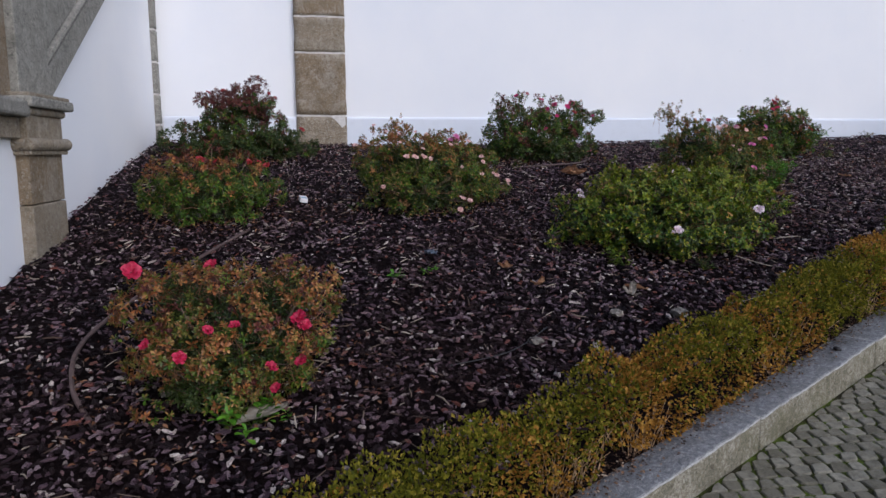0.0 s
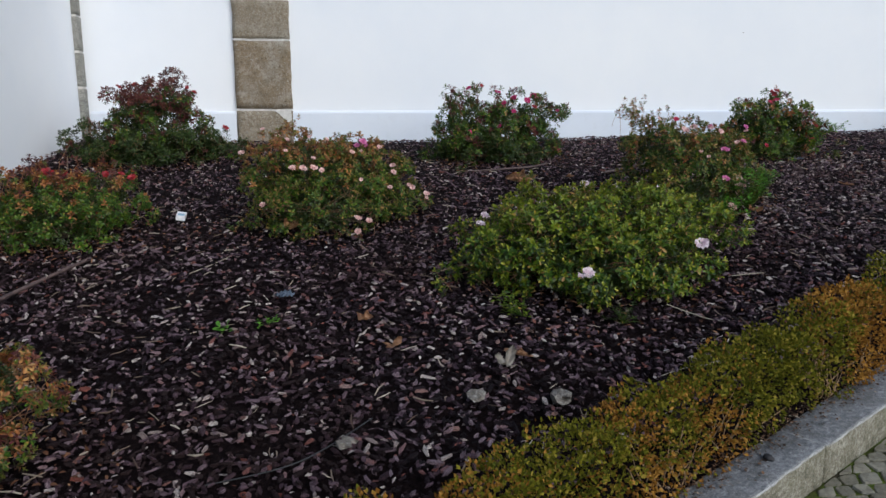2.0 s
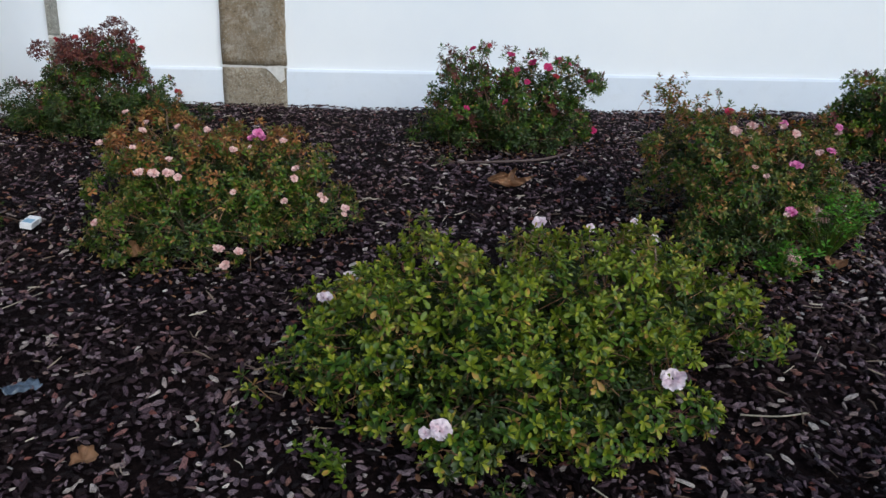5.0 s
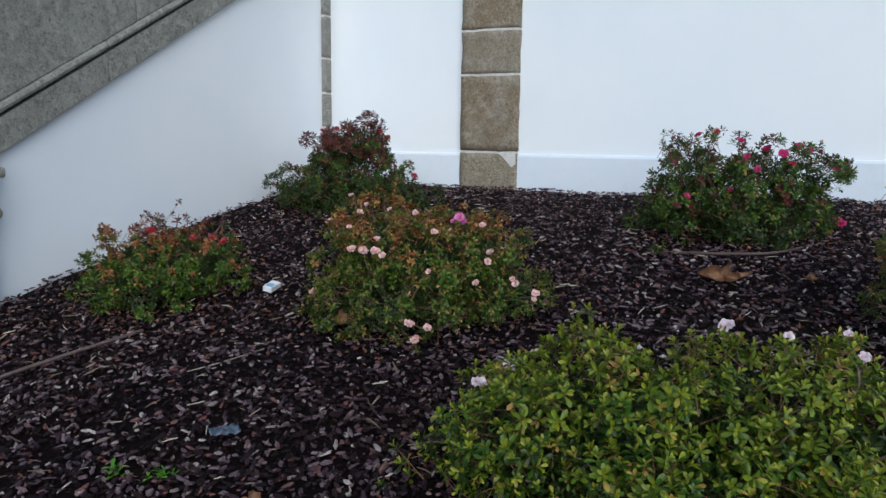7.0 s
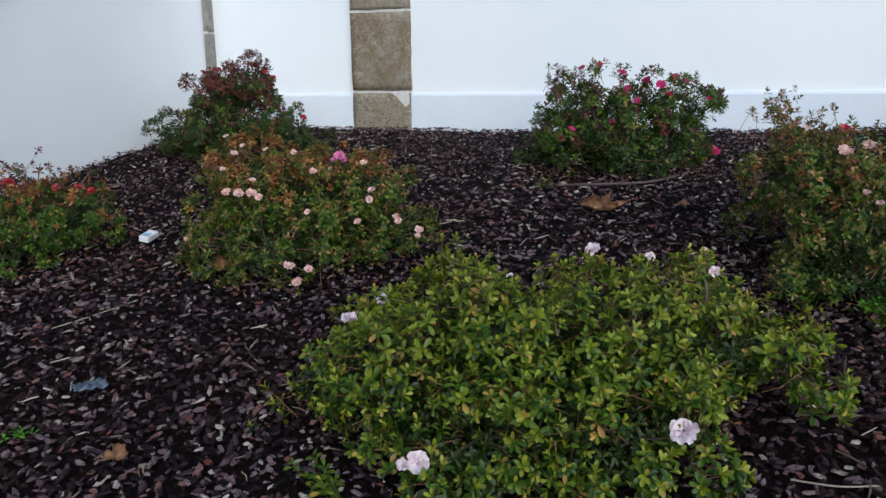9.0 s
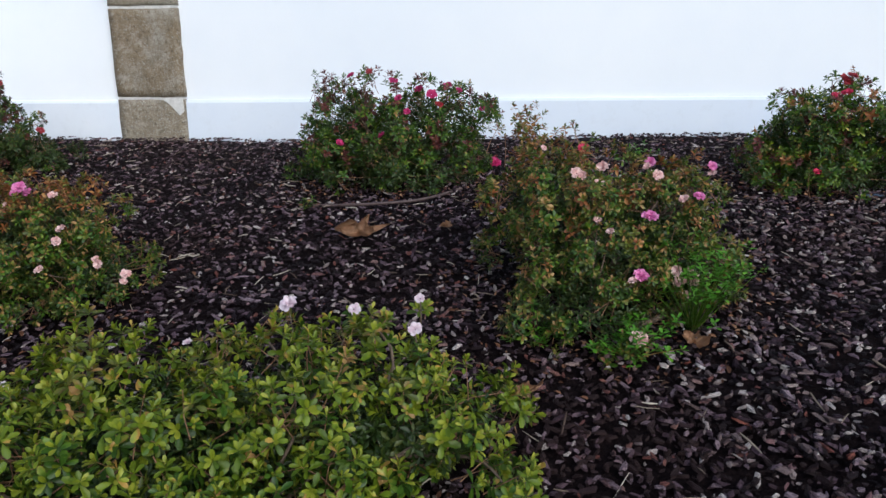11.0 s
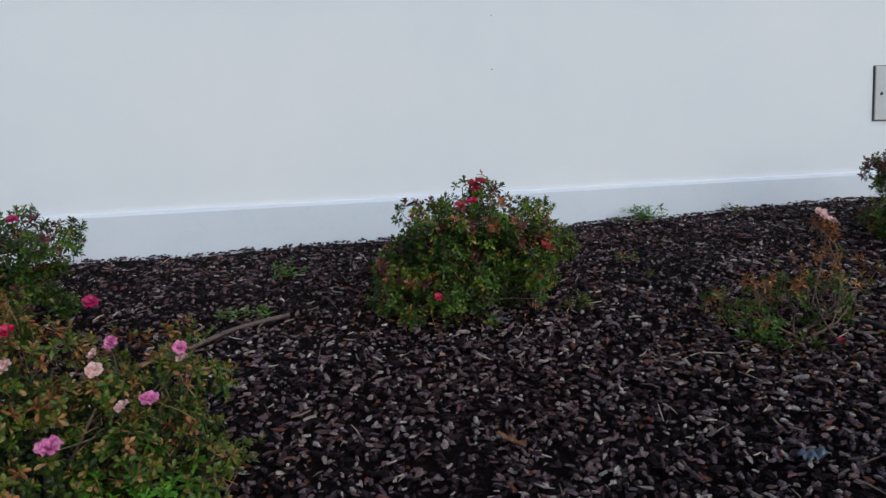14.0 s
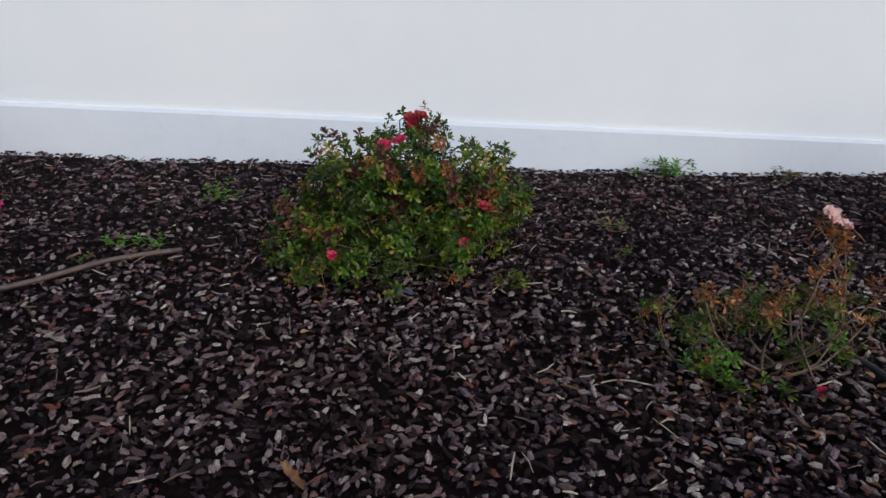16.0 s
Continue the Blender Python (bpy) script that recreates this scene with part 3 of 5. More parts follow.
def flower_mesh(name, material, rs, petals=13, size=0.033):
    """A ruffled azalea bloom, open upwards, with the inner petals standing up."""
    verts, faces, start = [], [], 0
    for i in range(petals):
        layer = i // 5
        a = i * 2.513 + layer * 0.55 + rs.uniform(-0.15, 0.15)
        lift = (0.30, 0.75, 1.20)[min(layer, 2)] + rs.uniform(-0.18, 0.18)
        ln = size * (1.0, 0.80, 0.55)[min(layer, 2)] * rs.uniform(0.85, 1.15)
        for u in np.linspace(0, 1, 6):
            for v in np.linspace(-1, 1, 7):
                wd = ln * 0.66 * (0.22 + 0.95 * math.sin(min(1.0, u * 1.08) * 2.25))
                ruffle = 0.20 * ln * u * math.sin(v * 5.0 + i * 1.7) + 0.10 * ln * abs(v) * u
                q = ln * u
                x = 0.002 + q * math.cos(lift) - ruffle * math.sin(lift)
                z = q * math.sin(lift) * (1 - 0.22 * u * u) + ruffle * math.cos(lift)
                y = v * wd * (1 - 0.22 * (u > 0.9) * abs(v))
                verts.append((x * math.cos(a) - y * math.sin(a), x * math.sin(a) + y * math.cos(a), z))
        for r_ in range(5):
            for c in range(6):
                k = start + r_ * 7 + c
                faces.append((k, k + 1, k + 8, k + 7))
        start += 42
    return base_mesh(name, verts, faces, material, True)


FLOWER_RS = np.random.RandomState(3)
FLOWERS = {k: [flower_mesh(k + "_flower", m, FLOWER_RS, n, s) for _ in range(2)] for k, m, n, s in (
    ("red", RED_PETAL, 11, 0.027), ("crimson", CRIMSON_PETAL, 11, 0.030), ("dark_red", DARKRED_PETAL, 11, 0.024), ("pink", PINK_PETAL, 14, 0.028),
    ("blush", BLUSH_PETAL, 9, 0.0195), ("white", WHITE_PETAL, 12, 0.026))}
FLOWER_LABEL = {"red": "red bloom", "crimson": "crimson bloom", "dark_red": "dark red bloom", "pink": "double pink bloom", "blush": "faded blush bloom", "white": "pinkish white bloom"}


def add_flower(root, kind, place, lean, size, rs, i):
    q = Vector(lean).to_track_quat("Z", "Y").to_matrix().to_4x4()
    m = Matrix.Translation(Vector(place) - root.location) @ q @ pose(0, 0, 0, 0, 0, rs.uniform(0, 360)) @ Matrix.Diagonal((size, size, size, 1))
    part("flower", FLOWERS[kind][i % 2], None, root, FLOWER_LABEL[kind], m)


def spaced(points, gap):
    """Indices of points, each at least gap from those taken before it."""
    cells, taken = {}, []
    for i, p in enumerate(points):
        key = (int(p[0] // gap), int(p[1] // gap), int(p[2] // gap))
        ok = True
        for dx in (-1, 0, 1):
            for dy in (-1, 0, 1):
                for dz in (-1, 0, 1):
                    for q in cells.get((key[0] + dx, key[1] + dy, key[2] + dz), ()):
                        if (p[0] - q[0]) ** 2 + (p[1] - q[1]) ** 2 + (p[2] - q[2]) ** 2 < gap * gap:
                            ok = False
        if ok:
            cells.setdefault(key, []).append(p)
            taken.append(i)
    return taken


def bush(seed, x, y, label, lobes, mats, leaf=0.030, width=0.42, dens=430, flowers=(), random_flowers=(), shoots=(), trunk=10, group="azaleas in the bed", sparse=1.0, top_tone=0.0, stray=1.0, limb=1.0, grow=0.97, gap=1.12, far=False, young=None):
    """An azalea: limbs, twigs, rosettes of leaves in two or three tones, blooms.
    lobes: (dx, dy, dz, rx, ry, rz) about the base; mats: (tone name, material, share)."""
    rs = np.random.RandomState(seed)
    lobes = [(dx, dy, dz, rx * grow, ry * grow, rz * grow) for dx, dy, dz, rx, ry, rz in lobes]
    z = bed_z(x, y)
    root = thing("azalea_bush", (x, y, z - 0.01), label, "bush", group)
    base = np.array([0, 0, 0.0])
    pts, axs, owner = [], [], []
    for li, (dx, dy, dz, rx, ry, rz) in enumerate(lobes):
        c, r = np.array([dx, dy, dz]), np.array([rx, ry, rz])
        area = 4 * np.pi * ((rx * ry) ** 1.6 / 3 + (rx * rz) ** 1.6 / 3 + (ry * rz) ** 1.6 / 3) ** (1 / 1.6)
        rc = max(leaf * 2.6, 0.080)
        # clumps of rosettes stand over the lobe, dark gaps between them
        d = unit(rs.normal(0, 1, (int(area / (rc * rc) * 6), 3)))
        lump = np.array([noise.noise(tuple(v * 2.4 + seed * 3.1 + li)) for v in d])
        heart = c + d * r * (rs.uniform(0.66, 1.07, len(d)) * (1 + 0.34 * lump))[:, None]
        heart_keep = spaced(heart, rc * 1.95)
        heart, d = heart[heart_keep], d[heart_keep]
        p, a = [], []
        for h, out in zip(heart, d):
            size = rc * rs.uniform(0.7, 1.2)
            k = int(rs.uniform(0.7, 1.2) * 24 * sparse * dens / 450)
            e = unit(rs.normal(0, 1, (k, 3)) * 0.75 + out * 0.8 + (0, 0, 0.35))
            p.append(h + e * size * rs.uniform(0.70, 1.0, (k, 1)))
            a.append(unit(e + out * 0.3 + (0, 0, 0.35)))
        p, a = np.concatenate(p), np.concatenate(a)
        inside = np.zeros(len(p), bool)
        for lj, (ex, ey, ez, qx, qy, qz) in enumerate(lobes):
            if lj != li:
                inside |= (((p - (ex, ey, ez)) / (qx, qy, qz)) ** 2).sum(1) < 0.40
        slope_z = bed_z(x + p[:, 0], y + p[:, 1]) - z
        keep = (p[:, 2] > slope_z + 0.025) & ~inside
        pts.append(p[keep])
        axs.append(a[keep])
        owner += [li] * int(keep.sum())
    for (sx, sy, sz), lean, count, spread in shoots:
        p = np.array([sx, sy, sz]) + rs.normal(0, 1, (count, 3)) * spread
        pts.append(p)
        axs.append(unit(np.tile(lean, (count, 1)) + rs.normal(0, 0.35, (count, 3))))
        owner += [-1] * len(p)
    for kind, place, size in flowers:
        q = np.array(place) - (x, y, z - 0.01)
        pts.append(q + rs.normal(0, 0.018, (5, 3)) - (0, 0, 0.03))
        axs.append(unit(rs.normal(0, 0.4, (5, 3)) + (0, -0.3, 1.0)))
        owner += [-1] * 5
    # stray shoots that break the outline
    stray_twigs = []
    for li, (dx, dy, dz, rx, ry, rz) in enumerate(lobes):
        for _ in range(int(7 * stray)):
            d = unit(rs.normal(0, 1, 3) * (1, 1, 0.7) + (0, 0, 0.45))
            q = np.array([dx, dy, dz]) + d * np.array([rx, ry, rz]) * rs.uniform(0.98, 1.12)
            if q[2] > bed_z(x + q[0], y + q[1]) - z + 0.05:
                cnt = rs.randint(4, 9)
                heart = np.array([dx, dy, dz])
                stray_twigs.append(([q, q * 0.55 + heart * 0.45 + rs.normal(0, 0.012, 3), q * 0.15 + heart * 0.85], [0.0012, 0.0019, 0.0026]))
                pts.append(q + rs.normal(0, 0.024, (cnt, 3)))
                axs.append(unit(np.tile(d + (0, 0, 0.5), (cnt, 1)) + rs.normal(0, 0.4, (cnt, 3))))
                owner += [li] * cnt
    pts, axs = np.concatenate(pts), np.concatenate(axs)
    owner = np.array(owner)
    free = np.where(owner == -1)[0]
    body = np.where(owner != -1)[0]
    keep = np.concatenate([body[spaced(pts[body], leaf * gap * (0.76 if far else 1.0))], free[spaced(pts[free], leaf * 0.66)] if len(free) else free]).astype(int)
    pts, axs, owner = pts[keep], axs[keep], owner[keep]
    # leaves inside the crown, all DARK: its inner shade put into their colour
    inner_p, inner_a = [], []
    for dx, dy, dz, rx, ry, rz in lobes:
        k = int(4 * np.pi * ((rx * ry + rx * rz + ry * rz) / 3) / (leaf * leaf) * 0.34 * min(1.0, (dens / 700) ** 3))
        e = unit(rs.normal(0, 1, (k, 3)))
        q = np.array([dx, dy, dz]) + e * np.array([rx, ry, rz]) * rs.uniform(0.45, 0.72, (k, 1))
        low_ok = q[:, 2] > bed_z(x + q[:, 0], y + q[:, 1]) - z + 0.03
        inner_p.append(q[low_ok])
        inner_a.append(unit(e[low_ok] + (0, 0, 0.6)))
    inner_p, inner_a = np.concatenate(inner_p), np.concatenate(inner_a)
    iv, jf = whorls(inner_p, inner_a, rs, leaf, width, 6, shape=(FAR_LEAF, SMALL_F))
    part("shade_toned_leaves", base_mesh("shade_toned_leaves", iv, jf, DARK, True), None, root, "leaves inside the crown, coloured dark for its shade")["kind"] = "stuff"
    # blooms stand free of the leaves on the open side
    clear = np.ones(len(pts), bool)
    open_side = np.array([0.0, -0.80, 0.60])
    for kind, place, size in flowers:
        q = np.array(place) - (x, y, z - 0.01)
        h = pts - q
        u = h @ open_side
        clear &= ~((u > -0.005) & (u < 0.30) & (np.linalg.norm(h - u[:, None] * open_side, axis=1) < 0.030 + 0.012 * size))
    pts, axs, owner = pts[clear], axs[clear], owner[clear]
    # limbs from the foot, twigs back from every rosette
    lines = []
    for li, (dx, dy, dz, rx, ry, rz) in enumerate(lobes):
        for k in range(max(3, trunk // len(lobes) + 1)):
            a, e = rs.uniform(0, 6.28), rs.uniform(0.2, 0.85)
            end = np.array([dx + rx * e * math.cos(a), dy + ry * e * math.sin(a), dz + rz * rs.uniform(0.0, 0.6)])
            start = base + np.array([rs.uniform(-0.05, 0.05), rs.uniform(-0.05, 0.05), 0])
            mid = start * 0.45 + end * 0.55 + np.array([rs.uniform(-0.05, 0.05), rs.uniform(-0.05, 0.05), -0.04])
            lines.append((smooth_line([start, mid, end], 7), np.linspace(0.010, 0.0035, 7) * limb))
    for (sx, sy, sz), lean, count, spread in shoots:
        li = int(np.argmin([(sx - l[0]) ** 2 + (sy - l[1]) ** 2 for l in lobes]))
        c = np.array(lobes[li][:3])
        lines.append((smooth_line([c * 0.7, c * 0.4 + np.array([sx, sy, sz]) * 0.6, (sx, sy, sz)], 7), np.linspace(0.007, 0.0025, 7) * limb))
    for kind, place, size in flowers:
        q = np.array(place) - (x, y, z - 0.01) - (0, 0, 0.012)
        li = int(np.argmin([((q - np.array(l[:3])) ** 2).sum() for l in lobes]))
        c = np.array(lobes[li][:3])
        lines.append((smooth_line([c * 0.9, c * 0.45 + q * 0.55 - (0, 0, 0.02), q], 6), np.linspace(0.004, 0.0016, 6)))
    for line in lines:
        limb_v, limb_f = tubes([line], 6)
        part("limb", base_mesh("limb", limb_v, limb_f, BARK, True), None, root)
    twig = list(stray_twigs)
    for p, a, o in zip(pts, axs, owner):
        if rs.rand() < 0.35:
            ln = rs.uniform(0.06, 0.16)
            back = p - a * ln + rs.normal(0, 0.012, 3)
            twig.append(([p, (p + back) / 2 + rs.normal(0, 0.006, 3), back], [0.0010, 0.0014, 0.0019]))
    tv, tf = tubes(twig, 4)
    part("brushwood", base_mesh("brushwood", tv, tf, BARK_RED, True), None, root, "thin reddish twigs")["kind"] = "stuff"
    # tones follow patches of the crown; with top_tone the first tones sit lower
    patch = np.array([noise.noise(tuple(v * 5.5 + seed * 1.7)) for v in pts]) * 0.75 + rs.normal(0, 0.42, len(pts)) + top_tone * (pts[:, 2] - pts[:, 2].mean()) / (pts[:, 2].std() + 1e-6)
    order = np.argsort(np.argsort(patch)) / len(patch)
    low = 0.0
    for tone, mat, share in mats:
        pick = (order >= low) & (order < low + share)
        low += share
        if pick.sum() < 2:
            continue
        v, f = whorls(pts[pick], axs[pick], rs, leaf * 1.04, width * 1.08, shape=(FAR_LEAF, SMALL_F) if far else None)
        if young and mat is not WINE:
            # the innermost leaves of each rosette are this year's
            size = len(FAR_LEAF if far else LEAF)
            leaves = np.asarray(v).reshape(-1, size, 3)
            new_growth = np.arange(len(leaves)) % 11 >= 7
            one = SMALL_F if far else LEAF_F
            for share_name, chosen, paint in ((tone, ~new_growth, mat), ("young_leaves", new_growth, young)):
                w = leaves[chosen]
                g = (one[None] + (np.arange(len(w)) * size)[:, None, None]).reshape(-1, 3)
                part(share_name, base_mesh(share_name, w.reshape(-1, 3), g, paint, True), None, root, share_name.replace("_", " "))["kind"] = "stuff"
            continue
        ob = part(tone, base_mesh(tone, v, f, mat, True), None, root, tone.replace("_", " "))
        ob["kind"] = "stuff"
    i = 0
    for kind, place, size in flowers:
        add_flower(root, kind, place, (rs.uniform(-0.5, 0.5), rs.uniform(-0.9, -0.2), rs.uniform(0.5, 1)), size, rs, i)
        i += 1
    for kind, count, zmin in random_flowers:
        pool = np.where(pts[:, 2] > np.quantile(pts[:, 2], zmin))[0]
        facing = np.where((axs[:, 1] < 0.1) & (axs[:, 2] > 0.2))[0]
        pool = np.intersect1d(pool, facing)
        outer = pool[np.argsort(-((pts[pool] / np.abs(pts).max(0)) ** 2).sum(1))][: max(count * 5, 12)]
        for j in rs.choice(outer, min(count, len(outer)), replace=False):
            w = np.array(root.location) + pts[j] + axs[j] * 0.030
            add_flower(root, kind, w, axs[j] + np.array([0, -0.4, 0]), rs.uniform(0.7, 1.25), rs, i)
            i += 1
            for _ in range(rs.randint(0, 3) if kind == "blush" else 0):
                add_flower(root, kind, w + rs.normal(0, 0.022, 3), axs[j] + rs.normal(0, 0.7, 3), rs.uniform(0.45, 0.95), rs, i)
                i += 1
    return root


# foreground bush with rusty leaves and crimson blooms
bush(11, 0.74, 3.60, "azalea with rusty yellowing leaves and crimson blooms", [(0, 0, 0.25, 0.42, 0.36, 0.24), (-0.18, 0.02, 0.36, 0.24, 0.22, 0.17), (0.22, 0.02, 0.36, 0.26, 0.22, 0.15), (0.05, -0.14, 0.16, 0.4, 0.26, 0.17), (-0.05, -0.26, 0.04, 0.3, 0.16, 0.13)],
     [("green_leaves", GREEN, 0.17), ("olive_leaves", OLIVE, 0.23), ("rusty_leaves", RUSTY, 0.52), ("wine_red_leaves", WINE, 0.08)], leaf=0.0225, dens=740, young=TAWNY, top_tone=0.2, grow=0.92,
     flowers=[("red", (0.363, 3.55, 0.809), 1.35), ("red", (0.677, 3.575, 0.824), 1.05), ("red", (1.045, 3.354, 0.632), 1.2), ("red", (1.067, 3.359, 0.602), 1), ("red", (0.606, 3.232, 0.526), 0.95), ("red", (0.945, 3.21, 0.48), 0.95), ("red", (1.054, 3.252, 0.483), 0.95), ("red", (0.711, 3.24, 0.628), 0.8), ("red", (0.461, 3.312, 0.559), 0.85), ("red", (0.954, 3.258, 0.378), 0.8), ("red", (0.81, 3.249, 0.639), 0.75)])
# left, low green with rusty top
bush(12, 0.27, 6.12, "low green azalea with rusty red top leaves", [(0, 0, 0.16, 0.48, 0.4, 0.23), (-0.15, 0, 0.25, 0.28, 0.26, 0.17), (0.2, 0.05, 0.25, 0.26, 0.26, 0.17), (0, -0.28, 0.05, 0.42, 0.22, 0.16)],
     [("green_leaves", GREEN, 0.66), ("olive_leaves", OLIVE, 0.08), ("rusty_leaves", RUSTY, 0.18), ("wine_red_leaves", WINE, 0.08)], leaf=0.028, dens=600, top_tone=0.75,
     shoots=[((0.0, 0.1, 0.50), (0, 0, 1), 6, 0.03), ((0.28, 0.2, 0.46), (0, 0, 1), 5, 0.03)],
     flowers=[("dark_red", (0.211, 6.043, 1.239), 1.2), ("dark_red", (0.682, 6.171, 1.188), 1.1), ("dark_red", (0.569, 6.038, 1.219), 0.9), ("dark_red", (0.323, 6.043, 1.222), 0.8), ("dark_red", (0.637, 6.121, 1.214), 0.8)])
# back left, dark with wine red top
bush(13, 0.22, 8.40, "tall dark azalea with wine red top leaves", [(0, 0, 0.3, 0.44, 0.4, 0.3), (0.1, 0, 0.58, 0.30, 0.28, 0.20), (-0.44, -0.15, 0.18, 0.32, 0.26, 0.18), (0.5, 0.02, 0.14, 0.3, 0.26, 0.16), (-0.1, 0, 0.52, 0.30, 0.28, 0.21), (0, -0.3, 0.08, 0.46, 0.24, 0.2)],
     [("dark_green_leaves", DARK, 0.50), ("green_leaves", GREEN, 0.20), ("wine_red_leaves", WINE, 0.30)], leaf=0.036, dens=960, far=True, top_tone=0.55,
     shoots=[((0.24, 0.0, 0.76), (0, 0, 1), 12, 0.035), ((0.12, 0.0, 0.76), (0, 0, 1), 6, 0.04), ((-0.60, -0.1, 0.36), (-0.6, 0, 0.6), 6, 0.03)],
     flowers=[("dark_red", (-0.085, 8.35, 1.91), 1.1), ("dark_red", (0.063, 8.35, 1.932), 1), ("dark_red", (0.875, 8.35, 1.528), 1.1), ("dark_red", (0.599, 8.357, 1.863), 0.9), ("dark_red", (0.542, 8.338, 1.906), 0.8)])
# blush pink
bush(14, 1.96, 6.34, "azalea with many faded blush blooms and rusty leaves", [(0, 0, 0.24, 0.5, 0.44, 0.26), (-0.18, -0.1, 0.37, 0.32, 0.3, 0.2), (0.25, 0.1, 0.32, 0.28, 0.3, 0.19), (0.46, 0.06, 0.12, 0.28, 0.24, 0.13), (-0.05, -0.34, 0.08, 0.42, 0.26, 0.2), (0.08, 0.26, 0.3, 0.28, 0.24, 0.18)],
     [("dark_green_leaves", DARK, 0.12), ("green_leaves", GREEN, 0.60), ("olive_leaves", OLIVE, 0.08), ("rusty_leaves", RUSTY, 0.20)], leaf=0.028, dens=660, young=TAWNY, top_tone=0.8,
     flowers=[("pink", (2.215, 6.29, 1.412), 1), ("pink", (2.17, 6.319, 1.385), 0.8), ("pink", (2.227, 6.318, 1.386), 0.8), ("blush", (1.382, 6.29, 1.341), 1.2), ("blush", (1.762, 5.932, 1.252), 1.1), ("blush", (1.828, 5.935, 1.248), 1.3), ("blush", (1.898, 5.942, 1.25), 1.2), ("blush", (1.948, 5.928, 1.237), 0.9), ("blush", (1.896, 5.963, 1.312), 0.8), ("blush", (1.719, 6.086, 1.431), 0.9), ("blush", (2.329, 6.335, 1.372), 0.9), ("blush", (2.416, 6.234, 1.246), 1.1), ("blush", (2.42, 6.186, 1.204), 0.9), ("blush", (2.553, 6.247, 1.092), 1), ("blush", (2.656, 6.276, 1.045), 1), ("blush", (2.653, 6.256, 1.016), 0.8), ("blush", (2.392, 6.097, 1.105), 0.9), ("blush", (2.2, 5.947, 1.172), 0.7), ("blush", (2.175, 5.793, 0.937), 1.2), ("blush", (2.248, 5.849, 0.912), 1), ("blush", (2.171, 5.865, 0.84), 1.1), ("blush", (1.574, 5.849, 1.024), 1), ("blush", (2.141, 6.132, 1.345), 0.9), ("blush", (1.533, 6.29, 1.502), 0.8), ("blush", (1.636, 6.29, 1.455), 0.7), ("blush", (1.86, 6.156, 1.448), 0.7), ("blush", (1.964, 6.261, 1.427), 0.8), ("blush", (1.719, 5.98, 1.361), 0.7), ("blush", (2.528, 6.272, 1.11), 0.7), ("blush", (2.201, 6.208, 1.35), 0.7)],
     shoots=[((-0.26, 0.05, 0.62), (0, 0, 1), 16, 0.045), ((0.22, 0.02, 0.55), (0, 0, 1), 5, 0.03)])
# large bright green
bush(15, 3.48, 5.06, "broad bright green azalea with a few pinkish white blooms", [(-0.08, 0, 0.20, 0.56, 0.44, 0.24), (-0.44, 0.02, 0.14, 0.34, 0.34, 0.19), (0.24, -0.20, 0.12, 0.34, 0.27, 0.19), (0.28, 0.14, 0.30, 0.38, 0.34, 0.21), (-0.15, 0.05, 0.28, 0.40, 0.36, 0.20), (0.58, 0.16, 0.28, 0.32, 0.28, 0.13), (-0.12, -0.28, 0.08, 0.40, 0.26, 0.17)],
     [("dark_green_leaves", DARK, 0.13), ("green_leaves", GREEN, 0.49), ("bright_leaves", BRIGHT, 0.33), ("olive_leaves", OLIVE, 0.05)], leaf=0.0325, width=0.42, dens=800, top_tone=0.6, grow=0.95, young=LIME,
     flowers=[("white", (2.85, 5.03, 0.985), 1.0), ("white", (2.90, 5.20, 1.01), 0.9), ("white", (3.28, 4.50, 0.81), 1.05), ("white", (3.24, 4.50, 0.80), 0.6), ("white", (3.92, 4.67, 0.915), 1.2), ("white", (3.595, 5.60, 1.15), 0.95), ("white", (3.80, 5.62, 1.13), 0.7), ("white", (4.02, 5.45, 1.13), 0.7), ("white", (4.0, 5.72, 1.14), 0.6), ("white", (3.3, 5.5, 1.05), 0.5)],
     shoots=[((-0.32, 0.2, 0.50), (0, 0, 1), 7, 0.035), ((0.46, 0.22, 0.52), (0, 0, 1), 9, 0.045), ((0.08, 0.4, 0.42), (0, 0, 1), 5, 0.03), ((-0.86, -0.12, 0.08), (-0.6, -0.3, 0.6), 9, 0.05), ((0.80, -0.05, 0.25), (0.6, -0.2, 0.6), 8, 0.05), ((-0.68, -0.2, 0.06), (-0.5, -0.4, 0.6), 8, 0.05)], trunk=16)
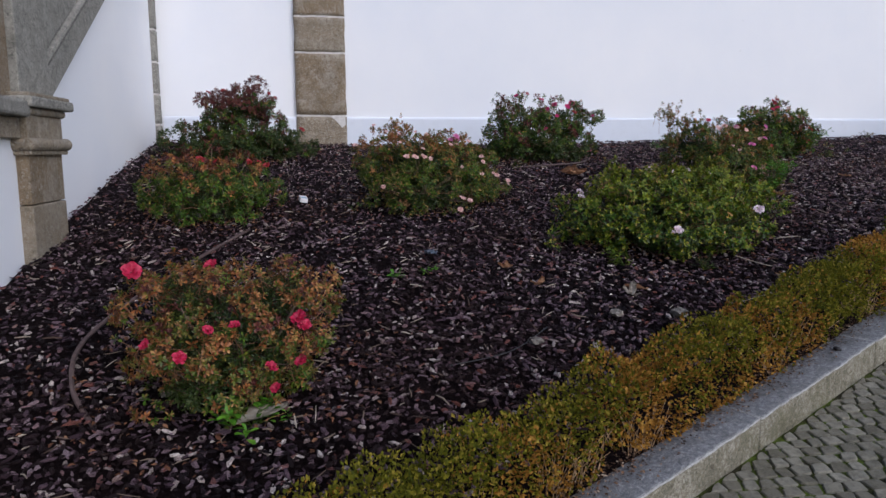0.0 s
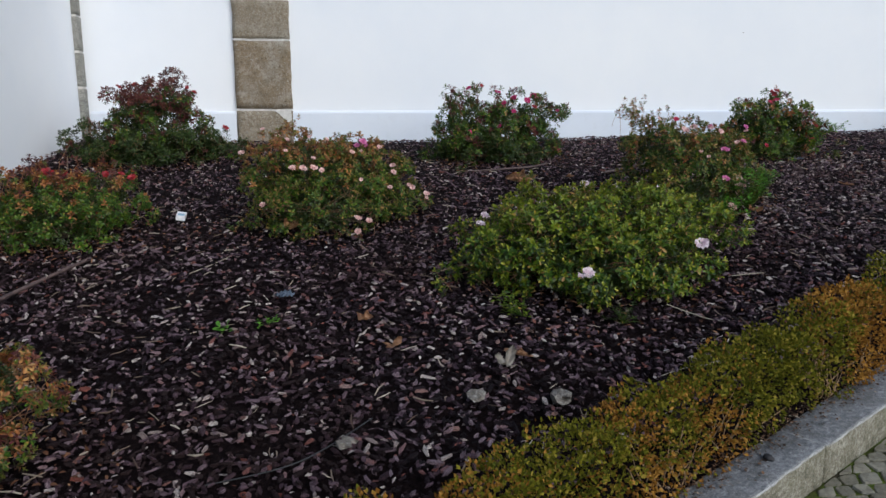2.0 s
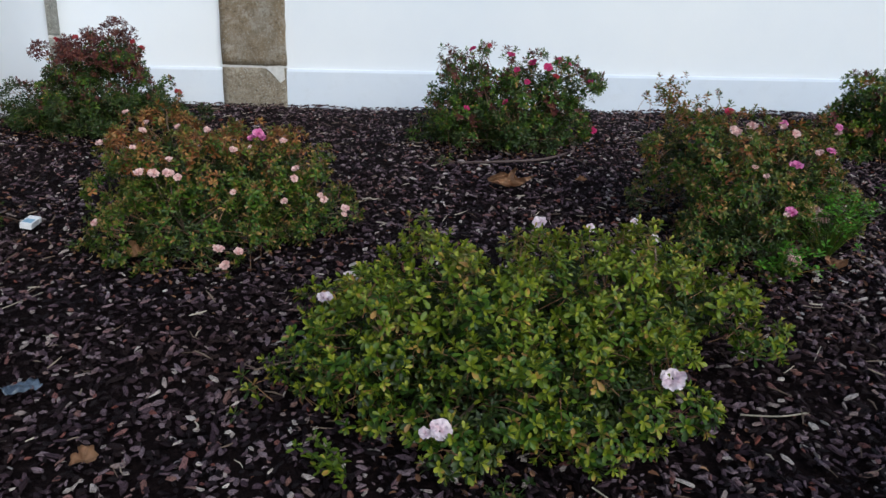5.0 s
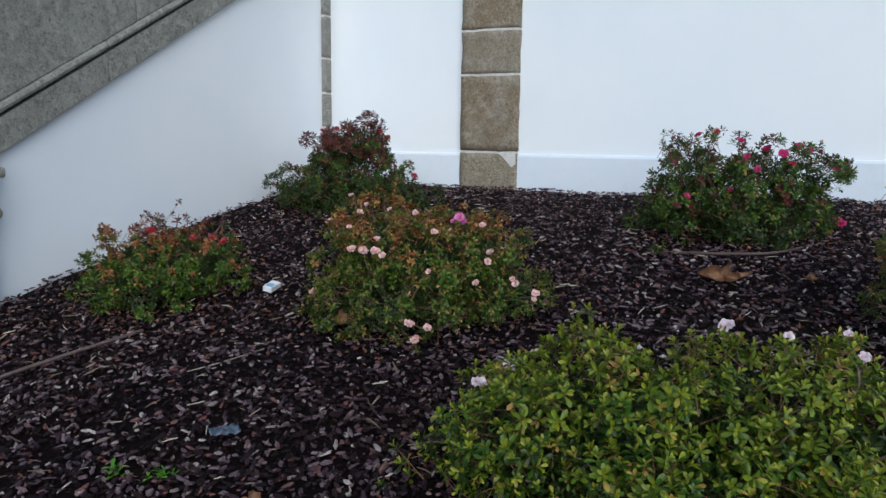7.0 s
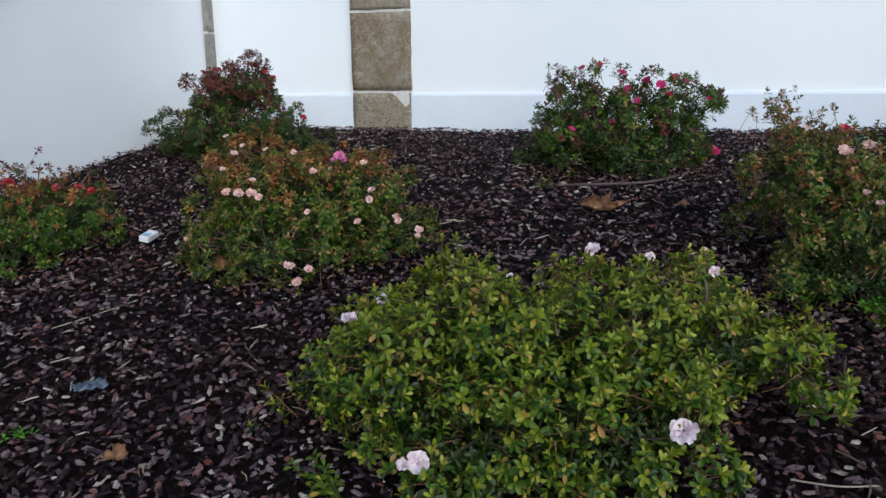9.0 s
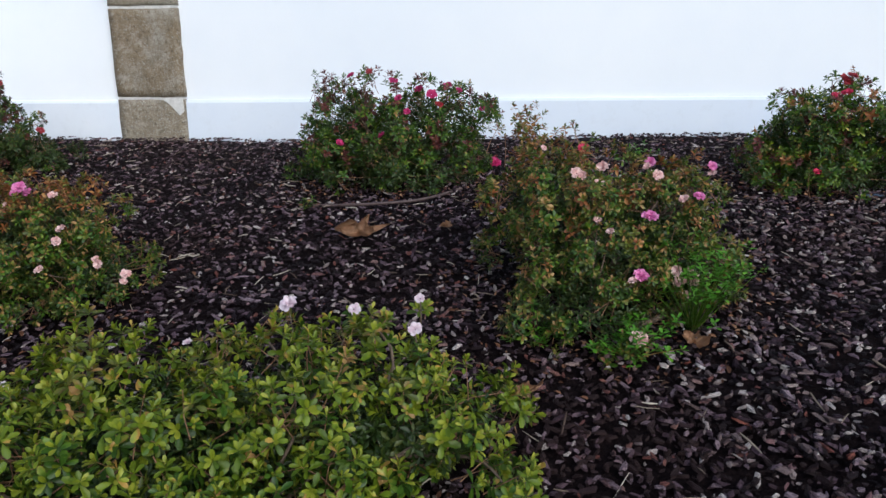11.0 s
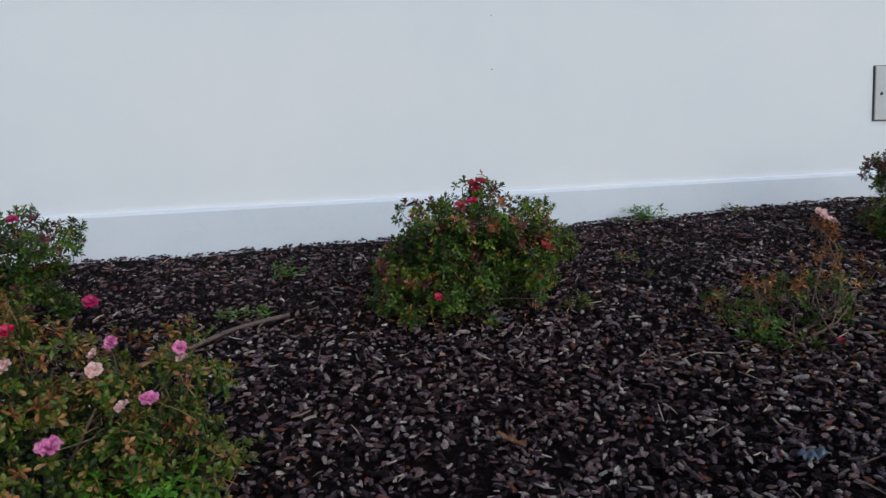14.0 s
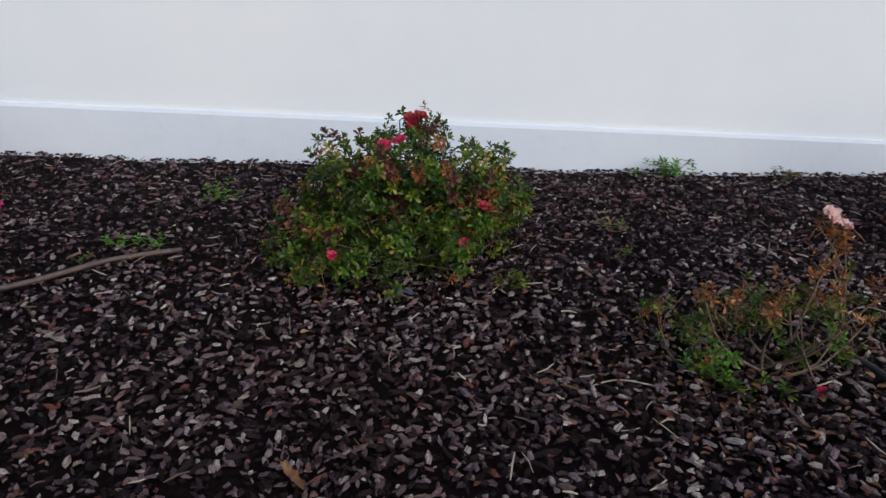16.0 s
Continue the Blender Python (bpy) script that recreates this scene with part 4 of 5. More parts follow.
# back, crimson blooms, thin crown
bush(16, 3.52, 8.22, "loose dark azalea with crimson blooms before the wall", [(0, 0, 0.2, 0.6, 0.42, 0.24), (0.28, 0.02, 0.42, 0.42, 0.32, 0.19), (-0.28, 0, 0.38, 0.34, 0.3, 0.2), (-0.48, -0.05, 0.12, 0.26, 0.26, 0.15), (0.08, -0.3, 0.05, 0.5, 0.26, 0.19)],
     [("dark_green_leaves", DARK, 0.26), ("green_leaves", GREEN, 0.60), ("wine_red_leaves", WINE, 0.14)], leaf=0.038, dens=860, far=True, top_tone=0.25, grow=0.90,
     flowers=[("crimson", (3.227, 8.17, 1.89), 0.9), ("crimson", (3.511, 8.17, 1.855), 0.9), ("crimson", (3.675, 8.192, 1.8), 1), ("crimson", (3.776, 8.05, 1.767), 1.1), ("crimson", (3.871, 8.17, 1.816), 1.1), ("crimson", (3.929, 8.202, 1.786), 1), ("crimson", (3.554, 8.081, 1.746), 0.8), ("crimson", (3.478, 7.878, 1.523), 0.8), ("crimson", (3.202, 7.907, 1.471), 0.8), ("crimson", (3.629, 7.961, 1.664), 0.7), ("crimson", (4.097, 8.126, 1.676), 0.7), ("dark_red", (2.954, 8.17, 1.116), 0.9), ("dark_red", (3.831, 7.974, 1.708), 0.9), ("dark_red", (3.352, 8.17, 1.916), 0.8)],
     shoots=[((-0.46, -0.04, 0.61), (-0.3, 0, 1), 34, 0.052), ((-0.32, 0.0, 0.62), (0, 0, 1), 22, 0.045), ((-0.20, 0.10, 0.70), (0, 0, 1), 14, 0.026), ((0.0, 0.0, 0.66), (0, 0, 1), 7, 0.03), ((0.46, 0, 0.53), (0.3, 0, 1), 9, 0.04)])
# right, pink double blooms
bush(17, 4.66, 6.44, "azalea with double pink and blush blooms", [(0, 0, 0.22, 0.44, 0.38, 0.3), (-0.18, 0.05, 0.42, 0.32, 0.28, 0.21), (0.24, 0.05, 0.35, 0.28, 0.26, 0.21), (-0.07, -0.32, 0.03, 0.36, 0.26, 0.2), (0.35, 0, 0.16, 0.22, 0.24, 0.18)],
     [("dark_green_leaves", DARK, 0.13), ("green_leaves", GREEN, 0.54), ("olive_leaves", OLIVE, 0.20), ("rusty_leaves", RUSTY, 0.13)], leaf=0.0275, dens=780, stray=0.5, young=TAWNY, top_tone=0.35, grow=0.93,
     flowers=[("pink", (4.806, 6.16, 1.338), 1.12), ("pink", (4.764, 6.049, 1.141), 1), ("red", (4.587, 6.515, 1.562), 0.8), ("pink", (4.862, 6.51, 1.503), 0.8), ("pink", (5.012, 6.289, 1.395), 0.9), ("pink", (5.078, 6.39, 1.503), 0.7), ("blush", (4.863, 6.35, 1.47), 1), ("blush", (5.081, 6.39, 1.473), 0.9), ("blush", (4.951, 6.265, 1.39), 0.9), ("blush", (4.541, 6.269, 1.486), 1.2), ("blush", (4.561, 6.266, 1.477), 0.9), ("blush", (4.646, 6.336, 1.501), 1.3), ("blush", (4.628, 6.271, 1.449), 0.9), ("blush", (4.91, 6.136, 1.137), 1.1), ("blush", (4.934, 6.169, 1.085), 1.2), ("blush", (4.979, 6.196, 1.113), 1.2), ("blush", (4.993, 6.21, 1.071), 1.1), ("blush", (4.972, 6.244, 1.013), 1.1), ("blush", (4.741, 5.89, 0.957), 1.4), ("blush", (4.655, 6.101, 1.293), 0.8), ("blush", (4.611, 6.13, 1.33), 0.7), ("blush", (4.728, 6.001, 1.135), 0.8), ("blush", (4.837, 6.436, 1.495), 0.8), ("blush", (4.419, 6.441, 1.568), 0.7)],
     shoots=[((-0.30, 0.38, 0.66), (0, 0, 1), 60, 0.055), ((-0.22, 0.25, 0.58), (0, 0, 1), 44, 0.07), ((-0.10, 0.20, 0.56), (0, 0, 1), 24, 0.05), ((0.34, 0.05, 0.54), (0.2, 0, 1), 7, 0.04), ((0.55, 0.05, 0.2), (0.8, 0, 0.5), 7, 0.03), ((-0.2, -0.5, 0.0), (0, -0.4, 1), 6, 0.03)])
# far right, rounded cone
bush(18, 6.25, 8.12, "rounded green azalea with a few red blooms", [(0, 0, 0.18, 0.52, 0.42, 0.25), (0.06, 0, 0.38, 0.32, 0.30, 0.22), (-0.20, -0.03, 0.29, 0.30, 0.28, 0.19), (0.26, -0.02, 0.29, 0.30, 0.28, 0.19), (-0.05, -0.28, 0.04, 0.48, 0.24, 0.18)],
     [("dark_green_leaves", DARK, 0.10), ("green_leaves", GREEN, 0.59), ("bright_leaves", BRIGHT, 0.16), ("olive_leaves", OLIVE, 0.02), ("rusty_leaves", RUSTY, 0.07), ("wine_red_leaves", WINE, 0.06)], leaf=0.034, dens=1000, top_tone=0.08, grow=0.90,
     flowers=[("dark_red", (6.284, 8.07, 1.839), 1.4), ("dark_red", (6.324, 8.07, 1.861), 1.2), ("red", (6.179, 7.928, 1.747), 1), ("red", (6.241, 7.932, 1.765), 1.1), ("red", (6.524, 7.747, 1.376), 1), ("red", (6.002, 7.645, 1.334), 0.8), ("dark_red", (6.602, 7.836, 1.52), 1)],
     shoots=[((0.10, 0, 0.62), (0, 0, 1), 8, 0.03), ((-0.02, 0, 0.60), (0, 0, 1), 6, 0.03), ((-0.26, 0, 0.50), (0, 0, 1), 5, 0.025)])
# thin half-dead one
bush(19, 7.56, 7.14, "sparse half-dead azalea with orange twigs and two pale blooms", [(-0.17, 0.0, 0.17, 0.20, 0.18, 0.16), (0.06, 0, 0.16, 0.20, 0.16, 0.14), (0.24, 0.02, 0.18, 0.12, 0.12, 0.10)],
     [("green_leaves", GREEN, 0.50), ("olive_leaves", OLIVE, 0.14), ("rusty_leaves", RUSTY, 0.36)], leaf=0.027, dens=260, trunk=6, top_tone=0.5, stray=0.4, limb=0.6,
     flowers=[("blush", (7.69, 7.2, 1.665), 1.5), ("blush", (7.74, 7.2, 1.635), 1.3), ("red", (7.66, 7.02, 1.13), 0.6)],
     shoots=[((0.15, 0.03, 0.36), (0.1, 0, 1), 12, 0.035), ((0.14, 0.03, 0.46), (0.1, 0, 1), 9, 0.03), ((-0.02, 0, 0.30), (0, 0, 1), 7, 0.03), ((0.30, 0, 0.28), (0.3, 0, 1), 7, 0.03)])
# right edge
bush(20, 9.50, 8.22, "tall green azalea beside the meter box", [(0, 0, 0.26, 0.52, 0.42, 0.28), (-0.14, 0, 0.42, 0.34, 0.30, 0.19), (0.30, 0, 0.44, 0.34, 0.30, 0.24), (-0.05, -0.32, 0.05, 0.48, 0.26, 0.20)],
     [("green_leaves", GREEN, 0.50), ("dark_green_leaves", DARK, 0.35), ("wine_red_leaves", WINE, 0.15)], leaf=0.040, dens=760, far=True, young=BRIGHT, top_tone=0.3,
     flowers=[("dark_red", (9.04, 8.12, 1.98), 2.0), ("red", (9.45, 8.1, 1.98), 0.9)], shoots=[((0.22, 0, 0.70), (0, 0, 1), 9, 0.05), ((-0.34, -0.05, 0.54), (-0.2, 0, 1), 7, 0.03)])


def weed(seed, x, y, size, label, mat, leaf=0.03, n=10, name="weed", rise=0.0):
    rs = np.random.RandomState(seed)
    z = bed_z(x, y)
    root = thing(name, (x, y, z), label, "weed", "small weeds in the bark")
    p = rs.normal(0, 1, (n, 3)) * (size * 0.45, size * 0.45, size * 0.2) + (0, 0, size * 0.45)
    p[:, 2] = np.abs(p[:, 2]) + rise
    v, f = whorls(p, np.tile((0.0, 0, 1.0), (n, 1)), rs, leaf, 0.5, 6, (5, 50))
    part("leaves", base_mesh("leaves", v, f, mat, True), None, root)
    st = [([(0, 0, -0.01), q * 0.5, q], [0.0018, 0.0015, 0.001]) for q in p]
    tv, tf = tubes(st, 4)
    part("stalk", base_mesh("stalk", tv, tf, GREEN, True), None, root)["kind"] = "stuff"
    return root


for i, (x, y, size, leaf, n, mat) in enumerate([
        (0.86, 3.24, 0.13, 0.050, 14, FRESH), (1.55, 4.60, 0.05, 0.050, 2, FRESH), (1.755, 4.65, 0.06, 0.022, 6, FRESH), (1.76, 5.83, 0.07, 0.03, 6, GREEN),
        (5.22, 8.79, 0.12, 0.032, 14, FRESH), (4.98, 8.06, 0.09, 0.030, 8, FRESH), (5.12, 8.07, 0.06, 0.030, 6, FRESH), (7.30, 8.43, 0.10, 0.045, 5, OLIVE),
        (7.28, 8.06, 0.07, 0.034, 4, OLIVE), (4.88, 7.89, 0.05, 0.025, 3, GREEN), (7.90, 9.44, 0.16, 0.042, 34, FRESH), (8.65, 9.42, 0.11, 0.03, 12, OLIVE),
        (7.40, 6.98, 0.08, 0.03, 7, GREEN), (7.32, 7.10, 0.13, 0.03, 18, FRESH), (7.52, 7.00, 0.05, 0.03, 4, GREEN), (3.46, 4.50, 0.09, 0.022, 18, DARK),
        (3.05, 7.55, 0.09, 0.03, 8, GREEN), (4.72, 5.93, 0.20, 0.030, 46, FRESH), (4.98, 6.12, 0.24, 0.030, 80, FRESH), (4.42, 6.02, 0.10, 0.026, 14, FRESH), (1.35, 6.05, 0.07, 0.03, 6, GREEN),
        (-0.6, 8.4, 0.12, 0.03, 10, DARK), (5.76, 7.86, 0.10, 0.03, 12, DARK), (6.72, 7.72, 0.10, 0.03, 14, BRIGHT), (3.0, 4.62, 0.12, 0.03, 14, BRIGHT), (7.95, 7.0, 0.08, 0.026, 8, OLIVE)]):
    weed(60 + i, x, y, size, "small green weed growing through the bark chips" if mat is not OLIVE else "small yellowing weed in the bark chips", mat, leaf, n, rise=0.12 if n == 80 else 0.0)


def hedge():
    """A low clipped box hedge behind the kerb, scorched brown in stretches."""
    rs = np.random.RandomState(31)
    s0, s1 = -4.2, 8.6
    root = thing("box_hedge", kerb_place(2, 0.275), "low clipped box hedge, green and scorched orange brown", "hedge")
    off = np.array(root.location)
    n = 104000
    s = rs.uniform(s0, s1, n)
    w, h, low = 0.115, 0.155, 0.170
    depth = np.where(rs.rand(n) < 0.66, rs.uniform(0.93, 1.04, n), rs.uniform(0.62, 0.93, n))
    # an even cover on a box with rounded shoulders
    face, along = rs.choice(3, n, p=(0.40, 0.30, 0.30)), rs.uniform(-1, 1, n)
    ex = np.where(face == 0, -1.0, np.where(face == 1, along, 1.0))
    ez = np.where(face == 1, 1.0, along)
    shrink = (np.abs(ex) ** 5 + np.where(ez > 0, ez, 0) ** 5) ** -0.2
    ex, ez = ex * np.minimum(shrink, 1), np.where(ez > 0, ez * np.minimum(shrink, 1), ez * 1.08)
    lump = np.array([noise.noise((q * 3.2, u * 1.4, v * 1.4)) * 0.40 + noise.noise((q * 11, u * 2.2, v * 2.2)) * 0.42 + noise.noise((q * 34, u * 5, v * 5)) * 0.15 for q, u, v in zip(s, ex, ez)])
    tall = np.array([0.085 * noise.noise((q * 2.7, 7, 0)) for q in s])
    mound = np.array([abs(math.sin(math.pi * (q + 0.16 * noise.noise((q * 1.3, 11, 0))) / 0.36)) ** 0.55 for q in s])
    tall = tall + 0.045 * (mound - 0.75)
    lump = lump + 0.16 * (mound - 0.80)
    c = 0.275 + ex * w * depth * (1 + lump)
    up = low + tall + (ez * h) * depth * (1 + lump)
    bare = np.array([noise.noise((q * 3.0, 4.0, 0)) for q in s])
    street_low = (ex < 0) & (up < 0.19) & (rs.rand(n) < np.clip(bare * 1.2 - 0.15, 0.0, 0.35))
    keep = (up > 0.01) & ~street_low
    s, c, up, ex, ez = s[keep], c[keep], up[keep], ex[keep], ez[keep]
    k = len(s)
    p = np.stack([KERB_AT[0] + ALONG[0] * s + ACROSS[0] * c, KERB_AT[1] + ALONG[1] * s + ACROSS[1] * c, KERB_AT[2] + 0.142 / FLAT * s + up], 1) - off
    out = unit(np.stack([ACROSS[0] * ex, ACROSS[1] * ex, ez + 0.4], 1) + rs.normal(0, 0.55, (k, 3)))
    tip = unit(out + rs.normal(0, 0.5, (k, 3)))
    side = unit(np.cross(tip, unit(rs.normal(0, 1, (k, 3)))))
    face = np.cross(side, tip)
    frames = np.stack([side, tip, face], 2)
    ln = rs.uniform(0.011, 0.022, k)
    sizes = np.stack([ln * 0.66, ln, ln], 1)
    brown = np.array([0.5 * noise.noise((q * 1.15, 20.0, 0)) - 0.04 + 0.35 * noise.noise((q * 5, u * 6, 0)) for q, u in zip(s, up)])
    for at_s, span, gain in ((1.14, 0.12, 0.6), (0.62, 0.22, -0.5), (1.70, 0.25, -0.5), (-1.17, 0.16, 0.45), (-0.3, 0.05, 0.5), (4.2, 0.3, 0.4), (-2.2, 0.2, -0.5), (0.45, 0.25, -0.3)):
        brown = brown + gain * np.exp(-((s - at_s) / span) ** 2)
    is_brown = (brown + rs.normal(0, 0.16, k) + np.clip(0.26 - up, 0, 0.2) * 1.5 * (ex < 0.2)) > 0.11
    for name, pick, mat in (("green_foliage", ~is_brown, BOX_GREEN), ("scorched_foliage", is_brown, BOX_BROWN)):
        v, f = strewn(SMALL, SMALL_F, p[pick], frames[pick], sizes[pick])
        ob = part(name, base_mesh(name, v, f, mat), None, root, name.replace("_", " "))
        ob["kind"] = "stuff"
    lines = []
    for _ in range(1500):
        q = rs.uniform(s0, s1)
        if noise.noise((q * 3.0, 4.0, 0)) < 0.10:
            continue
        c0 = rs.uniform(0.19, 0.34)
        c1 = c0 + rs.normal(-0.03, 0.05)
        q1 = q + rs.normal(0.0, 0.07)
        t = rs.uniform(0.08, 0.20)
        a0, a1 = np.array(kerb_place(q, c0, -0.02)) - off, np.array(kerb_place(q1, float(np.clip(c1, 0.17, 0.38)), t)) - off
        lines.append(([a0, (a0 + a1) / 2 + rs.normal(0, 0.012, 3), a1], [0.0032, 0.0024, 0.0012]))
    tv, tf = tubes(lines, 4)
    part("bare_wood", base_mesh("bare_wood", tv, tf, TAN_STEM, True), None, root, "bare tan stems")["kind"] = "stuff"
    return root


hedge()


# ---- loose things on the bark ----
def on_bed(x, y, up=0.0):
    return Vector((x, y, bed_z(x, y) + up))


def pipe(name, label, points, radius, material, category):
    line = smooth_line([tuple(on_bed(x, y, u)) for x, y, u in points], 40)
    off = line[0].copy()
    v, f = tubes([(line - off, np.full(40, radius))], 8)
    ob = part(name, base_mesh(name, v, f, material, True), None)
    ob.location = off
    return tagged(ob, label, category)


pipe("garden_hose", "brown garden hose curling through the bark", [(0.26, 3.30, 0.0), (0.10, 3.55, 0.02), (0.02, 3.90, 0.03), (0.10, 4.34, 0.02), (0.25, 4.75, 0.015), (0.40, 5.10, 0.02), (0.60, 5.60, 0.005)], 0.0105, HOSE, "hose")
pipe("garden_hose", "brown hose end lying on the bark", [(4.35, 7.42, 0.0), (4.76, 7.62, 0.02), (5.02, 7.86, 0.025), (5.27, 8.02, 0.012)], 0.012, HOSE, "hose")
pipe("garden_hose", "brown hose curving before an azalea", [(3.1, 7.60, 0.0), (3.45, 7.54, 0.03), (3.75, 7.62, 0.03), (3.98, 7.88, 0.02)], 0.009, HOSE, "hose")
pipe("root", "bare brown root at an azalea's foot", [(4.70, 6.16, 0.0), (4.82, 6.13, 0.03), (4.98, 6.24, 0.06), (5.02, 6.36, 0.1)], 0.011, BARK, "root")
pipe("garden_hose", "black hose half buried in the bark", [(7.86, 6.75, 0.0), (7.90, 7.0, 0.02), (7.84, 7.2, 0.02), (7.70, 7.3, -0.02)], 0.013, BLACK_HOSE, "hose")
PALE_TWIG = plain_material("pale_twig", (0.24, 0.20, 0.15), (0.38, 0.33, 0.26), 50, 0.8)
for pts in ([(4.22, 4.93, 0.01), (4.33, 4.90, 0.03), (4.44, 4.95, 0.01)], [(6.92, 7.02, 0.01), (7.02, 7.04, 0.02), (7.16, 7.01, 0.01)], [(3.7, 4.55, 0.05), (3.85, 4.45, 0.02), (3.95, 4.42, 0.01)],
            [(3.42, 3.98, 0.02), (3.55, 4.03, 0.02), (3.68, 4.05, 0.02)], [(1.2, 5.25, 0.01), (1.35, 5.4, 0.02), (1.45, 5.6, 0.01)]):
    pipe("twig", "thin pale twig lying on the bark", pts, 0.0026, PALE_TWIG, "twig")


pipe("wire", "thin dark green wire lying on the bark", [(2.25, 3.85, 0.01), (2.0, 3.62, 0.02), (1.7, 3.55, 0.01)], 0.0025, BLACK_HOSE, "wire")


def nail(x, z):
    """A short masonry nail in the plaster."""
    root = thing("nail", (x, WALL_Y, z), "short rusty nail driven into the white wall", "nail")
    part("shank", base_mesh("shank", *tubes([([(0, 0.02, 0), (0, -0.008, 0), (0, -0.016, -0.001)], [0.002, 0.002, 0.002])], 6), BARK, True), None, root)
    part("head", base_mesh("head", *tubes([([(0, -0.016, -0.001), (0, -0.0175, -0.001), (0, -0.019, -0.001)], [0.0042, 0.0045, 0.001])], 8), BARK, True), None, root)


nail(6.79, 2.645)
nail(6.80, 3.04)


def cigarette_box():
    root = thing("cardboard_packet", on_bed(0.955, 6.28, 0.0), "small white cardboard packet with a blue panel, lying on the bark", "packet")
    white = plain_material("white_card", (0.70, 0.70, 0.72), (0.78, 0.78, 0.80), 40, 0.5)
    blue = plain_material("blue_print", (0.20, 0.36, 0.50), (0.30, 0.46, 0.58), 40, 0.5)
    tilt = pose(0, 0, 0.036, 10, -8, 98) @ Matrix.Diagonal((0.85, 0.85, 0.85, 1))
    body = part("carton", box_bm(-0.065, 0.04, -0.035, 0.035, -0.020, 0.020, 0.003), white, root, "", tilt)
    part("lid", box_bm(0.041, 0.068, -0.036, 0.036, -0.021, 0.021, 0.003), white, root, "", tilt)
    part("panel", box_bm(-0.05, 0.01, -0.026, 0.026, 0.0202, 0.0212), blue, body, "blue printed panel")


cigarette_box()


def rock(seed, x, y, size, label, mat):
    r = np.random.RandomState(seed)
    bm = bmesh.new()
    bmesh.ops.create_icosphere(bm, subdivisions=2, radius=1)
    for v in bm.verts:
        k = 1 + 0.75 * noise.noise(v.co * 1.5 + Vector((seed * 3.7, 0, 0))) + 0.2 * noise.noise(v.co * 4)
        v.co = Vector((v.co.x * size * k, v.co.y * size * 0.7 * k, v.co.z * size * 0.38 * k))
    ob = part("stone", bm, mat, None, "", Matrix.Translation(on_bed(x, y, size * 0.22)) @ pose(0, 0, 0, 0, 8, r.uniform(0, 180)), False)
    return tagged(ob, label, "stone")


PALE_STONE = granite_material("pale_stone", (0.17, 0.15, 0.125), (0.30, 0.265, 0.225), 0.05)
rock(1, 2.66, 3.95, 0.052, "flat tan stone lying on the bark beside the hedge", PALE_STONE)
rock(2, 2.99, 3.90, 0.066, "pale grey angular stone beside the hedge", PALE_STONE)
rock(3, 2.15, 3.72, 0.05, "small grey stone half sunk in the bark", PALE_STONE)
DARK_STONE = plain_material("dark_clod", (0.01, 0.01, 0.012), (0.03, 0.028, 0.03), 40, 0.8)


def dry_leaf(seed, x, y, size, turn, label, mat, lobes=5, up=0.03, slim=0.75):
    """A curled dry plane leaf with lobes."""
    r = np.random.RandomState(seed)
    bm = bmesh.new()
    n, rings = 60, 4
    grid = []
    c = bm.verts.new((0, 0, 0))
    for j in range(1, rings + 1):
        row = []
        for i in range(n):
            a = 2 * math.pi * i / n
            edge = (0.24 + 0.76 * abs(math.cos(a * lobes / 2)) ** 2.2 if lobes > 4 else 0.42 + 0.58 * abs(math.cos(a * lobes / 2)) ** 1.6) + 0.08 * math.sin(a * 13)
            q = j / rings * edge * size
            z = 0.75 * size * (j / rings) ** 2 * (0.5 + 0.8 * noise.noise((math.cos(a) * 1.5, math.sin(a) * 1.5, seed)))
            row.append(bm.verts.new((q * math.cos(a), q * slim * math.sin(a), z * min(1.0, slim * 1.4))))
        grid.append(row)
    for i in range(n):
        k = (i + 1) % n
        bm.faces.new((c, grid[0][i], grid[0][k]))
        for j in range(rings - 1):
            bm.faces.new((grid[j][i], grid[j + 1][i], grid[j + 1][k], grid[j][k]))
    bmesh.ops.solidify(bm, geom=bm.faces[:], thickness=0.0012)
    ob = part("dry_leaf", bm, mat, None, "", Matrix.Translation(on_bed(x, y, up)) @ pose(0, 0, 0, 10, -6, turn), True)
    return tagged(ob, label, "leaf", "fallen leaves")


TAN_LEAF = plain_material("dry_tan_leaf", (0.34, 0.18, 0.09), (0.54, 0.32, 0.19), 25, 0.7, through=0.15)
GREY_LEAF = plain_material("dry_grey_leaf", (0.34, 0.30, 0.25), (0.48, 0.44, 0.38), 25, 0.7, through=0.1)
dry_leaf(1, 3.52, 7.03, 0.15, 20, "large curled dry brown leaf on the bark", TAN_LEAF)
dry_leaf(2, 1.74, 5.93, 0.10, 70, "curled dry brown leaf by an azalea", TAN_LEAF, 2, 0.04)
dry_leaf(3, 2.21, 4.60, 0.055, 120, "small dry brown leaf on the bark", TAN_LEAF, 3)
dry_leaf(4, 4.35, 5.66, 0.06, 10, "small dry brown leaf on the bark", TAN_LEAF, 3)
dry_leaf(5, 0.90, 3.24, 0.115, 25, "long pale dry leaf on the bark", GREY_LEAF, 2, 0.03, 0.42)
dry_leaf(6, 4.95, 5.98, 0.07, 80, "dry brown leaf under an azalea", TAN_LEAF, 3)
dry_leaf(7, 3.95, 7.15, 0.05, 80, "small dry brown leaf on the bark", TAN_LEAF, 3)
dry_leaf(9, 2.82, 4.13, 0.07, 60, "pale dry leaf on the bark beside the hedge", GREY_LEAF, 3)
